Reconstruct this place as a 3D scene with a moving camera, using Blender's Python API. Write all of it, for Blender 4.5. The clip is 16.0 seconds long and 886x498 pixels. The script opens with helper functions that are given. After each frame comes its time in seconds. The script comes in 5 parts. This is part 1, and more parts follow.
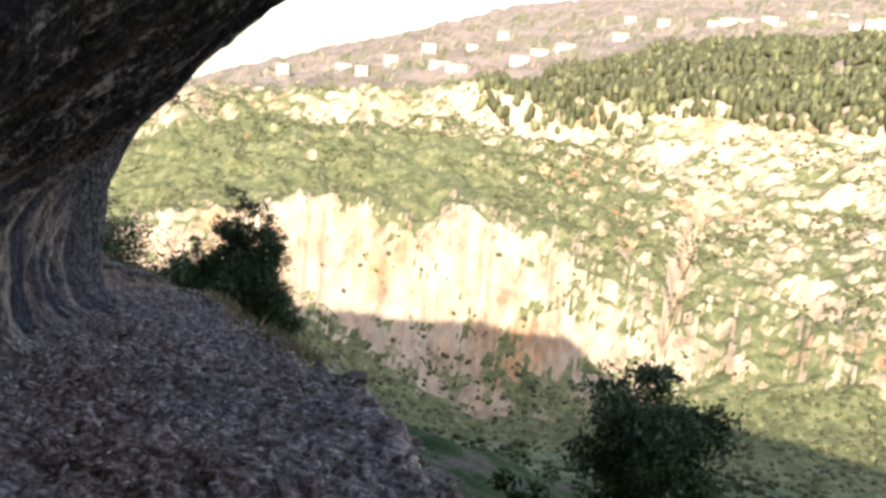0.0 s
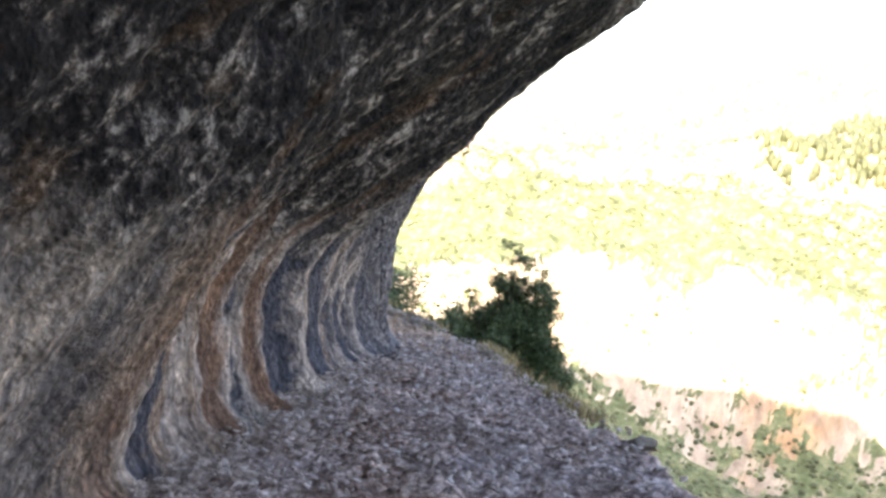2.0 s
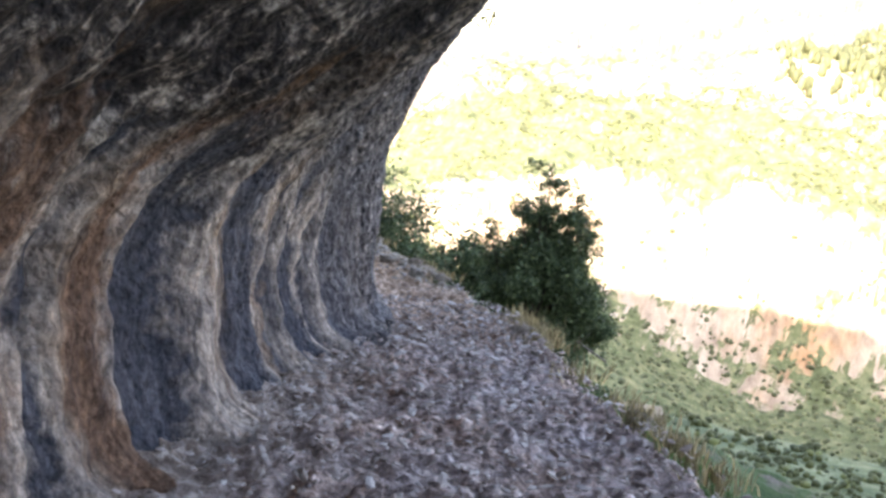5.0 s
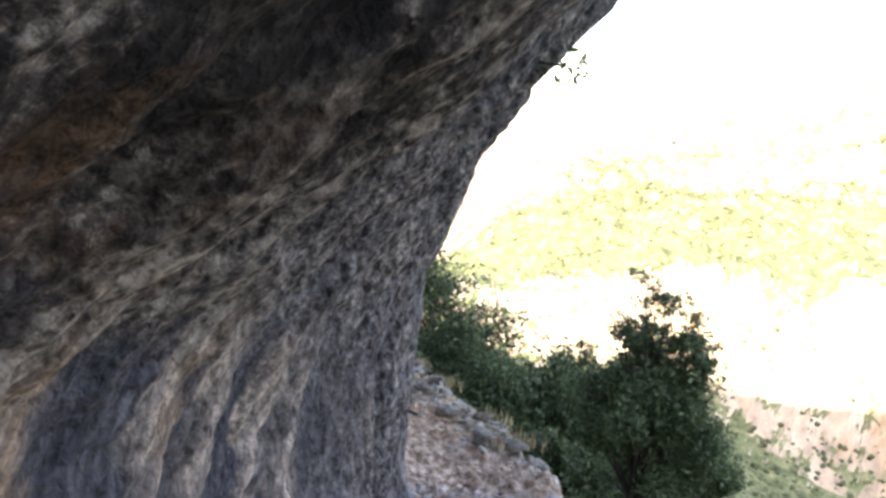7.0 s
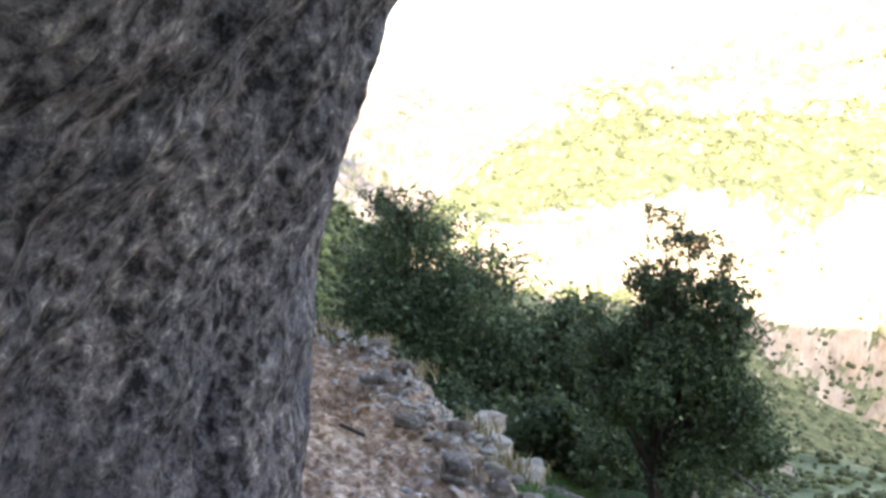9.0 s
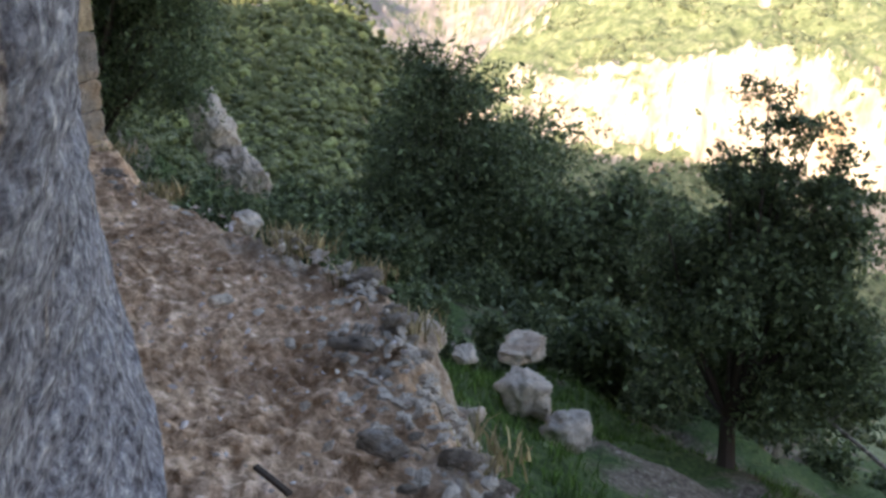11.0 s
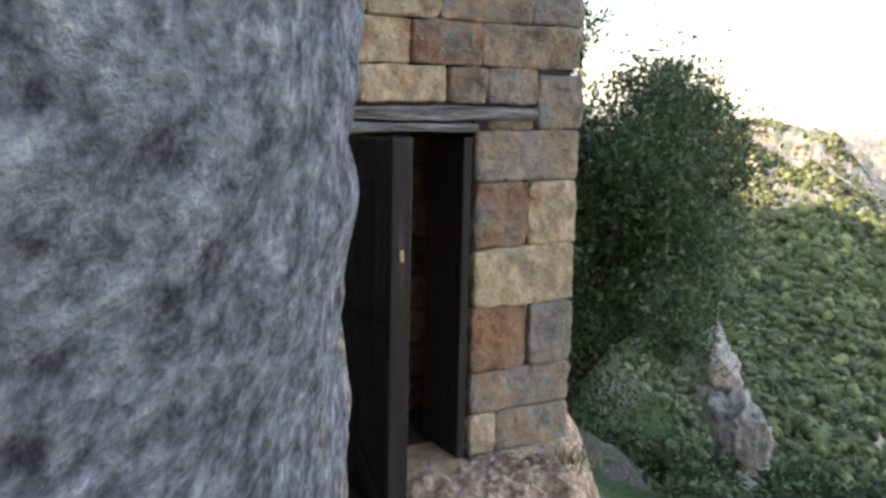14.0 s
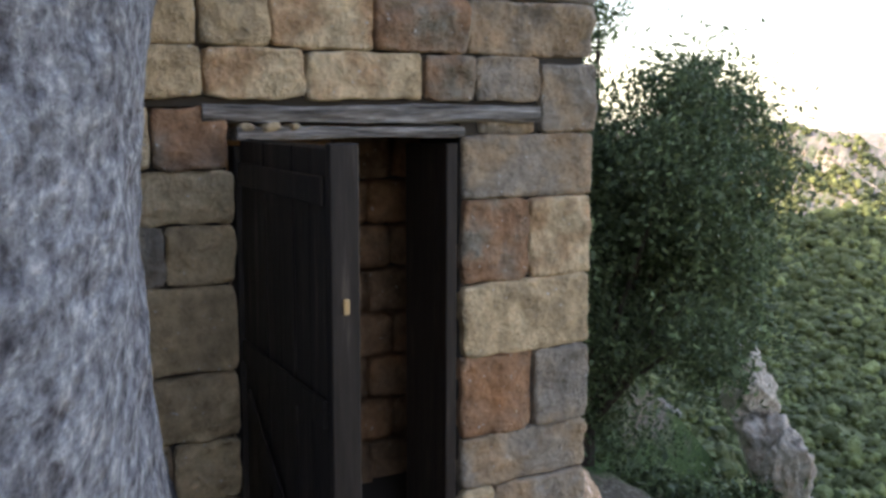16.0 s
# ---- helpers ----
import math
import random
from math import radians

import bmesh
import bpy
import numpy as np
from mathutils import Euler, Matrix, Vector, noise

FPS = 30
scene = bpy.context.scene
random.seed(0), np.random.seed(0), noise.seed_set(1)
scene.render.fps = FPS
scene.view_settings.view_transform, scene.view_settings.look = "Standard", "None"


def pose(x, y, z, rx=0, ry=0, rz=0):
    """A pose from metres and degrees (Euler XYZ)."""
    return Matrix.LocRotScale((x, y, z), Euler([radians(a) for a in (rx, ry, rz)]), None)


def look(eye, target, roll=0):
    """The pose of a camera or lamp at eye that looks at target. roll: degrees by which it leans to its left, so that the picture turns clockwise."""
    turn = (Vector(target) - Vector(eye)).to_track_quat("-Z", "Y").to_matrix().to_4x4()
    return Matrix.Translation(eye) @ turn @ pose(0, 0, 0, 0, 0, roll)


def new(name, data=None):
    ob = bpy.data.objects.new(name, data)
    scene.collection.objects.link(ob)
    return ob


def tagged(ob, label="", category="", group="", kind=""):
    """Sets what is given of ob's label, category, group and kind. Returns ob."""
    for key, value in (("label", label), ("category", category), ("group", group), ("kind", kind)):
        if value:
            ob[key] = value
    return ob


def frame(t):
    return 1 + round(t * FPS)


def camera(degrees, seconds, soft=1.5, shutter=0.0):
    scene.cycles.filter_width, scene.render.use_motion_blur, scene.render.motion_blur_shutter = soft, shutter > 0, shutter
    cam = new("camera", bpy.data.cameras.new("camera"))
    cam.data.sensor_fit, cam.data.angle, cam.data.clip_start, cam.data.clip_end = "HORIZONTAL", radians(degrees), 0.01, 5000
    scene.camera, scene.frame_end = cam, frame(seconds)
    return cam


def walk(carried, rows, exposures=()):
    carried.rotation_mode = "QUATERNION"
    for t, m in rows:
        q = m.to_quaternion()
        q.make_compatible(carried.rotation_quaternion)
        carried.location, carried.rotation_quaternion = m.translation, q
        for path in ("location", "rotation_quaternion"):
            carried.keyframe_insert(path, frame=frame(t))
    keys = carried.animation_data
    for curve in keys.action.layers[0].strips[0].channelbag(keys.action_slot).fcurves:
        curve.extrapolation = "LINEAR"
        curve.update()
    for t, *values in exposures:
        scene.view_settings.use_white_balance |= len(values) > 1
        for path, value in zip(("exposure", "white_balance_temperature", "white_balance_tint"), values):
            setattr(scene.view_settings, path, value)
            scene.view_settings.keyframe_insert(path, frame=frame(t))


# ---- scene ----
cam = camera(50.5, 16.0, soft=3.0, shutter=0.06)
METRES, EYE, TILT, LEAN, TURN = 14.0, 1.6, 0.0, 0.0, -16.5
ROWS = [
    (0.0, 0.0, 0.0, 0.0, 0.77, -10.0, -4.37),
    (0.5, -0.002, -0.0019, -0.0012, 8.94, -10.57, -3.95),
    (1.0, -0.0024, -0.0025, -0.0011, 12.33, -9.92, -3.82),
    (1.5, -0.0043, 0.0013, -0.0032, 15.73, -9.86, -4.98),
    (2.0, -0.0143, 0.0193, -0.0065, 17.08, -7.68, -3.9),
    (2.5, -0.0216, 0.0445, -0.0101, 15.72, -7.06, -4.07),
    (3.0, -0.027, 0.0755, -0.0143, 16.55, -11.02, -4.37),
    (3.5, -0.0415, 0.1097, -0.0184, 16.73, -10.78, -4.65),
    (6.0, -0.1033, 0.3308, -0.0391, 18.52, -13.86, -2.62),
    (6.5, -0.1118, 0.3697, -0.0403, 20.09, -11.87, -3.05),
    (7.0, -0.1223, 0.4076, -0.0409, 23.47, -7.16, -2.39),
    (7.5, -0.136, 0.4453, -0.0425, 19.35, -13.09, -1.2),
    (8.0, -0.1413, 0.4793, -0.0423, 18.86, -12.51, 0.29),
    (8.5, -0.1509, 0.5137, -0.0483, 21.62, -9.92, 0.98),
    (11.0, -0.2113, 0.695, -0.0687, 26.63, -20.03, -0.66),
    (11.5, -0.2302, 0.7263, -0.0711, 30.36, -19.36, -0.72),
    (12.0, -0.2491, 0.7584, -0.0689, 38.71, -18.11, -0.91),
    (12.5, -0.2733, 0.781, -0.0689, 45.22, -18.21, 0.68),
    (13.0, -0.2922, 0.801, -0.0635, 49.78, -17.58, 0.04),
    (13.5, -0.3102, 0.8167, -0.0598, 56.14, -14.02, 0.63),
    (14.0, -0.3274, 0.8276, -0.0546, 57.17, -8.88, -1.25),
    (14.5, -0.3373, 0.8387, -0.0512, 55.3, -5.85, -1.32),
    (15.0, -0.3428, 0.8466, -0.051, 55.73, -7.18, -1.78),
    (15.5, -0.3606, 0.8612, -0.0571, 57.73, -8.36, -1.06),
    (16.0, -0.3849, 0.881, -0.0587, 58.39, -8.21, -0.14),
]
# ---- exposure of the carried camera ----
EXPOSURES = [(t, stops, 7300, 22) for t, stops in ((0.0, 1.4), (0.5, 2.1), (1.0, 2.6), (1.5, 2.9), (3.5, 2.9), (8.7, 2.8), (10.8, 2.0), (12.0, 2.1), (13.0, 2.2), (14.0, 2.45), (15.0, 2.1), (16.0, 2.25))]
walk(cam, [(t, pose(0, 0, EYE, TILT, LEAN, TURN) @ pose(METRES * x, METRES * y, METRES * z, 90 + pitch, roll, yaw)) for t, x, y, z, yaw, pitch, roll in ROWS], EXPOSURES)

# ---- light ----
SUN_FROM, SUN_UP = 205.0, 26.0
world = bpy.data.worlds.new("world")
scene.world = world
world.use_nodes = True
wn = world.node_tree.nodes
sky = wn.new("ShaderNodeTexSky")
sky.sky_type, sky.sun_disc = "NISHITA", False
sky.sun_elevation, sky.sun_rotation = radians(SUN_UP), radians(SUN_FROM)
sky.air_density, sky.dust_density, sky.ozone_density = 1.0, 1.6, 1.0
# below the horizon the haze of the valley is as bright as the sky just above it
way = wn.new("ShaderNodeTexCoord")
parts = wn.new("ShaderNodeSeparateXYZ")
lift = wn.new("ShaderNodeMath")
lift.operation = "MAXIMUM"
lift.inputs[1].default_value = 0.035
whole = wn.new("ShaderNodeCombineXYZ")
for a, b in ((way.outputs["Generated"], parts.inputs[0]), (parts.outputs[0], whole.inputs[0]), (parts.outputs[1], whole.inputs[1]), (parts.outputs[2], lift.inputs[0]), (lift.outputs[0], whole.inputs[2]), (whole.outputs[0], sky.inputs["Vector"])):
    world.node_tree.links.new(a, b)
wn["Background"].inputs["Strength"].default_value = 0.15
world.node_tree.links.new(sky.outputs[0], wn["Background"].inputs["Color"])
sun = new("sun", bpy.data.lights.new("sun", "SUN"))
sun.data.energy, sun.data.angle, sun.data.color = 3.2, radians(0.5), (1.0, 0.92, 0.78)
sun_way = Vector((math.sin(radians(SUN_FROM)) * math.cos(radians(SUN_UP)), math.cos(radians(SUN_FROM)) * math.cos(radians(SUN_UP)), math.sin(radians(SUN_UP))))
sun.matrix_world = look(sun_way * 50, (0, 0, 0))


# ---- materials ----
def material(name, rough=0.9):
    m = bpy.data.materials.new(name)
    m.use_nodes = True
    m.node_tree.nodes["Principled BSDF"].inputs["Roughness"].default_value = rough
    m.node_tree.nodes["Principled BSDF"].inputs["Specular IOR Level"].default_value = 0.25
    return m


def node(m, kind, **values):
    n = m.node_tree.nodes.new(kind)
    for key, value in values.items():
        n.inputs[key.replace("_", " ")].default_value = value
    return n


def link(m, a, b):
    m.node_tree.links.new(a, b)


def coords(m, scale=(1, 1, 1), kind="Object"):
    tc = node(m, "ShaderNodeTexCoord")
    mp = node(m, "ShaderNodeMapping", Scale=scale)
    link(m, tc.outputs[kind], mp.inputs["Vector"])
    return mp.outputs[0]


def cloud(m, scale, detail=5.0, rough=0.6, stretch=(1, 1, 1), warp=0.0):
    n = node(m, "ShaderNodeTexNoise", Scale=scale, Detail=detail, Roughness=rough, Distortion=warp)
    link(m, coords(m, stretch), n.inputs["Vector"])
    return n.outputs["Fac"]


def ramp(m, fac, stops):
    r = m.node_tree.nodes.new("ShaderNodeValToRGB")
    link(m, fac, r.inputs["Fac"])
    el = r.color_ramp.elements
    while len(el) < len(stops):
        el.new(0.5)
    for e, (p, c) in zip(el, stops):
        e.position, e.color = p, (*c, 1) if len(c) == 3 else c
    return r.outputs["Color"]


def grey(m, fac, a, b, lo=0.0, hi=1.0):
    """fac from a..b laid onto lo..hi, clamped."""
    r = m.node_tree.nodes.new("ShaderNodeMapRange")
    for key, value in (("From Min", a), ("From Max", b), ("To Min", lo), ("To Max", hi)):
        r.inputs[key].default_value = value
    link(m, fac, r.inputs["Value"])
    return r.outputs[0]


def mix(m, fac, a, b, mode="MIX"):
    n = m.node_tree.nodes.new("ShaderNodeMix")
    n.data_type, n.blend_type = "RGBA", mode
    for socket, value in ((n.inputs[0], fac), (n.inputs[6], a), (n.inputs[7], b)):
        if isinstance(value, (int, float)):
            socket.default_value = value
        elif isinstance(value, tuple):
            socket.default_value = (*value, 1)
        else:
            link(m, value, socket)
    return n.outputs[2]


def finish(m, color, height=None, strength=0.6, distance=0.02):
    p = m.node_tree.nodes["Principled BSDF"]
    if isinstance(color, tuple):
        p.inputs["Base Color"].default_value = (*color, 1)
    else:
        link(m, color, p.inputs["Base Color"])
    if height is not None:
        b = node(m, "ShaderNodeBump", Strength=strength, Distance=distance)
        link(m, height, b.inputs["Height"])
        link(m, b.outputs[0], p.inputs["Normal"])
    return m


def axis(m, which):
    tc = node(m, "ShaderNodeTexCoord")
    s = node(m, "ShaderNodeSeparateXYZ")
    link(m, tc.outputs["Object"], s.inputs[0])
    return s.outputs[which]


def object_random(m):
    return m.node_tree.nodes.new("ShaderNodeObjectInfo").outputs["Random"]


def island_random(m):
    return m.node_tree.nodes.new("ShaderNodeNewGeometry").outputs["Random Per Island"]


def attribute(m, name):
    n = m.node_tree.nodes.new("ShaderNodeAttribute")
    n.attribute_name = name
    return n.outputs["Fac"]


def plus(m, a, b, k=1.0):
    n = m.node_tree.nodes.new("ShaderNodeMath")
    n.operation = "MULTIPLY_ADD"
    link(m, b, n.inputs[0])
    n.inputs[1].default_value = k
    link(m, a, n.inputs[2])
    return n.outputs[0]


def flow(m, along, across):
    """Places on a rock wall: metres up along its curve, metres sideways along the ledge, each scaled."""
    at = m.node_tree.nodes.new("ShaderNodeAttribute")
    at.attribute_name = "flow"
    mp = node(m, "ShaderNodeMapping", Scale=(along, across, 1))
    link(m, at.outputs["Vector"], mp.inputs["Vector"])
    return mp.outputs[0]


def strands(m, along, across, detail=5.0, rough=0.6, warp=0.0):
    n = node(m, "ShaderNodeTexNoise", Scale=1.0, Detail=detail, Roughness=rough, Distortion=warp)
    link(m, flow(m, along, across), n.inputs["Vector"])
    return n.outputs["Fac"]


def pits(m, scale):
    """Small hollows, a little taller than wide, of uneven outline."""
    v = node(m, "ShaderNodeTexVoronoi", Scale=scale, Randomness=1.0)
    v.feature = "SMOOTH_F1"
    place = coords(m, (1, 1, 0.7))
    bent = node(m, "ShaderNodeTexNoise", Scale=scale * 0.9, Detail=3.0, Roughness=0.6)
    link(m, place, bent.inputs["Vector"])
    add = m.node_tree.nodes.new("ShaderNodeVectorMath")
    add.operation = "MULTIPLY_ADD"
    link(m, bent.outputs["Color"], add.inputs[0])
    add.inputs[1].default_value = (1.4 / scale, 1.4 / scale, 1.4 / scale)
    link(m, place, add.inputs[2])
    link(m, add.outputs[0], v.inputs["Vector"])
    return v.outputs["Distance"]


def cave_rock():
    m = material("cave limestone")
    grain = cloud(m, 21.0, 8, 0.72, (1, 1, 0.8))
    holes = pits(m, 31.0)
    crumbs = cloud(m, 62.0, 4, 0.7)
    wide = strands(m, 1.1, 1.9, 5, 0.6, 0.4)
    # streaks of rust, cream and slate that run down the lower wall, one beside the other along the ledge
    along = plus(m, axis(m, 1), grey(m, strands(m, 1.3, 1.8, 7, 0.66), 0.3, 0.7, -0.14, 0.14))
    TAN_, GREY_, CREAM, RUST_, SLATE = (0.25, 0.19, 0.15), (0.17, 0.155, 0.15), (0.42, 0.365, 0.325), (0.185, 0.115, 0.082), (0.075, 0.08, 0.1)
    first = ((2.2, TAN_), (3.2, GREY_), (3.9, CREAM), (4.2, GREY_), (4.45, TAN_), (4.7, RUST_), (4.85, TAN_), (5.02, CREAM), (5.08, SLATE), (5.14, SLATE), (5.22, TAN_), (5.5, TAN_), (5.68, CREAM), (5.82, TAN_), (5.95, CREAM),
             (6.04, RUST_), (6.32, RUST_), (6.44, CREAM), (6.5, SLATE), (6.6, SLATE), (6.66, CREAM), (6.74, TAN_), (6.8, RUST_), (6.9, RUST_), (6.98, CREAM), (7.05, SLATE))
    second = ((7.38, SLATE), (7.47, CREAM), (7.6, CREAM), (7.7, TAN_), (7.82, CREAM), (7.9, TAN_), (8.0, SLATE), (8.3, SLATE), (8.4, CREAM), (8.47, TAN_), (8.52, SLATE), (8.6, GREY_), (8.68, CREAM), (8.76, SLATE), (8.94, SLATE), (9.0, CREAM), (9.08, CREAM),
              (9.14, SLATE), (9.26, CREAM), (9.32, GREY_), (9.4, SLATE), (9.75, GREY_), (9.84, CREAM), (9.92, SLATE), (10.1, GREY_), (10.6, GREY_))
    low = mix(m, grey(m, along, 7.15, 7.25), ramp(m, grey(m, along, 2.0, 7.2), [((y - 2.0) / 5.2, c) for y, c in first]), ramp(m, grey(m, along, 7.2, 10.7), [((y - 7.2) / 3.5, c) for y, c in second]))
    low = mix(m, 1.0, low, ramp(m, strands(m, 2.4, 21.0, 7, 0.72), [(0.34, (0.4, 0.4, 0.44)), (0.47, (0.85, 0.85, 0.86)), (0.55, (1.1, 1.06, 1.02)), (0.66, (1.9, 1.85, 1.75))]), "MULTIPLY")
    low = mix(m, 1.0, low, ramp(m, grain, [(0.34, (0.45, 0.44, 0.44)), (0.5, (1.0, 1.0, 1.0)), (0.66, (1.55, 1.53, 1.5))]), "MULTIPLY")
    # near-black overhang with pale strands and pale pitted patches
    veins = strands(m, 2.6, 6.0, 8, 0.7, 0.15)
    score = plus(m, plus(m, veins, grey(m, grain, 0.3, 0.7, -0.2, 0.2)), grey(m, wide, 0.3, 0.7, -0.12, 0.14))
    # colour darkens inside the hollows too, standing in for their shade
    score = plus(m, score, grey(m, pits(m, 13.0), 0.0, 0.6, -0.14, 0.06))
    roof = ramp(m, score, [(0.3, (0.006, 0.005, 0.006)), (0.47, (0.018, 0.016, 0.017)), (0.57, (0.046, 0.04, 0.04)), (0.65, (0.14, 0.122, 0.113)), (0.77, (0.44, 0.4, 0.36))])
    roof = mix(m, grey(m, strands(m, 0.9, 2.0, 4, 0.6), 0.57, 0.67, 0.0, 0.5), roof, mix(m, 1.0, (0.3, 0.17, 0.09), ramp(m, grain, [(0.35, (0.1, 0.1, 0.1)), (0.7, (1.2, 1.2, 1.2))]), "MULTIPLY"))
    # a pale, deeply pitted patch of the overhang, its pits coloured as if shaded
    patch = m.node_tree.nodes.new("ShaderNodeMath")
    patch.operation = "MULTIPLY"
    link(m, grey(m, strands(m, 1.5, 2.2, 5, 0.6), 0.45, 0.53, 0.0, 0.9), patch.inputs[0])
    link(m, grey(m, axis(m, 1), 7.2, 7.7), patch.inputs[1])
    roof = mix(m, patch.outputs[0], roof, ramp(m, plus(m, score, grey(m, holes, 0.0, 0.6, -0.3, 0.16)), [(0.32, (0.02, 0.017, 0.016)), (0.46, (0.1, 0.086, 0.078)), (0.6, (0.24, 0.205, 0.18)), (0.75, (0.46, 0.41, 0.36))]))
    # grey pitted rock at the corner, paler and bluer beyond it
    speck = plus(m, grey(m, grain, 0.32, 0.68, 0.2, 0.8), grey(m, crumbs, 0.35, 0.65, -0.14, 0.14))
    speck = plus(m, speck, grey(m, wide, 0.3, 0.7, -0.08, 0.08))
    # the pit mask also darkens the colour, as shade in a pit would
    speck = plus(m, speck, grey(m, holes, 0.0, 0.6, -0.32, 0.1))
    corner = ramp(m, speck, [(0.25, (0.022, 0.02, 0.022)), (0.42, (0.095, 0.09, 0.096)), (0.56, (0.155, 0.147, 0.155)), (0.7, (0.21, 0.2, 0.205)), (0.82, (0.42, 0.4, 0.38))])
    # beyond the corner the wall's knobs and pits run sideways; shade in the pits is painted
    knobs = strands(m, 25.0, 19.0, 8, 0.7)
    dents = node(m, "ShaderNodeTexVoronoi", Scale=1.0, Randomness=1.0)
    dents.feature = "SMOOTH_F1"
    link(m, flow(m, 28.0, 20.0), dents.inputs["Vector"])
    pocked = plus(m, plus(m, grey(m, knobs, 0.32, 0.68, 0.12, 0.88), grey(m, strands(m, 70.0, 38.0, 4, 0.7), 0.35, 0.65, -0.16, 0.16)), grey(m, dents.outputs["Distance"], 0.0, 0.6, -0.16, 0.06))
    pocked = plus(m, pocked, grey(m, wide, 0.3, 0.7, -0.12, 0.12))
    blue = ramp(m, pocked, [(0.12, (0.05, 0.048, 0.055)), (0.34, (0.145, 0.143, 0.158)), (0.52, (0.245, 0.25, 0.27)), (0.7, (0.36, 0.37, 0.39)), (0.9, (0.6, 0.6, 0.6))])
    rusty = ramp(m, pocked, [(0.25, (0.05, 0.032, 0.022)), (0.42, (0.3, 0.21, 0.13)), (0.58, (0.52, 0.42, 0.3)), (0.8, (0.66, 0.6, 0.5))])
    ochre = grey(m, strands(m, 1.2, 4.0, 5, 0.62, 0.3), 0.61, 0.67, 0.0, 0.6)
    # a band of cream and ochre flowstone before the hut, its holes' shade painted dark
    band = m.node_tree.nodes.new("ShaderNodeMath")
    band.operation = "COMPARE"
    link(m, plus(m, axis(m, 1), grey(m, strands(m, 3.0, 2.0, 5, 0.65), 0.3, 0.7, -0.14, 0.14)), band.inputs[0])
    band.inputs[1].default_value, band.inputs[2].default_value = 13.46, 0.09
    blue = mix(m, plus(m, ochre, band.outputs[0], 0.8), blue, rusty)
    streak = mix(m, 1.0, corner, ramp(m, strands(m, 1.2, 5.0, 5, 0.6), [(0.36, (0.7, 0.72, 0.78)), (0.5, (1.0, 1.0, 1.0)), (0.64, (1.4, 1.33, 1.25))]), "MULTIPLY")
    grey_rock = mix(m, grey(m, plus(m, axis(m, 1), wide, 1.5), 11.0, 12.0), streak, blue)
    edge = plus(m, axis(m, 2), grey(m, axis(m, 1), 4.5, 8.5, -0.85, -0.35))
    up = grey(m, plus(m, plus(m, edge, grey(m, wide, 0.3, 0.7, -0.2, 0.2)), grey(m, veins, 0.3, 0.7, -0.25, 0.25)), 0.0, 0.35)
    far = grey(m, plus(m, plus(m, axis(m, 1), wide, 1.5), grey(m, axis(m, 2), 0.0, 0.8, 0.0, 1.6)), 10.05, 10.75)
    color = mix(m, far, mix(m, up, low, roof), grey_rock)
    height = plus(m, plus(m, plus(m, cloud(m, 10.0, 5, 0.6), holes, 0.6), grain, 0.5), crumbs, 0.12)
    height = mix(m, grey(m, axis(m, 1), 11.0, 12.0), height, plus(m, plus(m, strands(m, 12.0, 7.0, 5, 0.6), dents.outputs["Distance"], 0.5), knobs, 0.6))
    return finish(m, color, height, 1.0, 0.06)


def floor_rubble():
    m = material("ledge earth and rubble")
    big = cloud(m, 1.1, 5, 0.65)
    fine = cloud(m, 20, 8, 0.68)
    v = node(m, "ShaderNodeTexVoronoi", Scale=13.0, Randomness=1.0)
    link(m, coords(m), v.inputs["Vector"])
    chips = grey(m, v.outputs["Distance"], 0.1, 0.55, 0.1, -0.1)
    mixed = plus(m, fine, chips)
    a = ramp(m, mixed, [(0.34, (0.14, 0.1, 0.082)), (0.46, (0.38, 0.29, 0.245)), (0.56, (0.56, 0.455, 0.4)), (0.68, (0.76, 0.69, 0.64))])
    b = ramp(m, mixed, [(0.34, (0.2, 0.17, 0.165)), (0.48, (0.48, 0.435, 0.425)), (0.6, (0.66, 0.615, 0.6)), (0.7, (0.76, 0.73, 0.71))])
    color = mix(m, grey(m, big, 0.4, 0.62), a, b)
    warm = ramp(m, mixed, [(0.34, (0.3, 0.2, 0.12)), (0.46, (0.51, 0.37, 0.24)), (0.58, (0.64, 0.49, 0.345)), (0.7, (0.8, 0.7, 0.57))])
    color = mix(m, grey(m, axis(m, 1), 9.5, 12.8), color, warm)
    color = mix(m, 1.0, color, ramp(m, cloud(m, 1.7, 7, 0.68), [(0.34, (0.72, 0.62, 0.57)), (0.48, (1.15, 1.04, 1.0)), (0.64, (1.5, 1.43, 1.42))]), "MULTIPLY")
    # dusty flowstone at the wall's foot, lichened rock along the rim, black earth in the hollows
    dust = ramp(m, mixed, [(0.34, (0.22, 0.165, 0.135)), (0.5, (0.44, 0.36, 0.31)), (0.68, (0.6, 0.53, 0.475))])
    color = mix(m, plus(m, attribute(m, "apron"), grey(m, big, 0.3, 0.7, -0.3, 0.2)), color, dust)
    crag = ramp(m, cloud(m, 9, 8, 0.7), [(0.34, (0.13, 0.09, 0.065)), (0.46, (0.34, 0.255, 0.18)), (0.56, (0.46, 0.38, 0.295)), (0.64, (0.72, 0.68, 0.61))])
    color = mix(m, attribute(m, "rim"), color, crag)
    color = mix(m, attribute(m, "burnt"), color, (0.03, 0.024, 0.022))
    soft = plus(m, cloud(m, 14, 5, 0.6), fine, 0.4)
    return finish(m, color, soft, 1.0, 0.06)


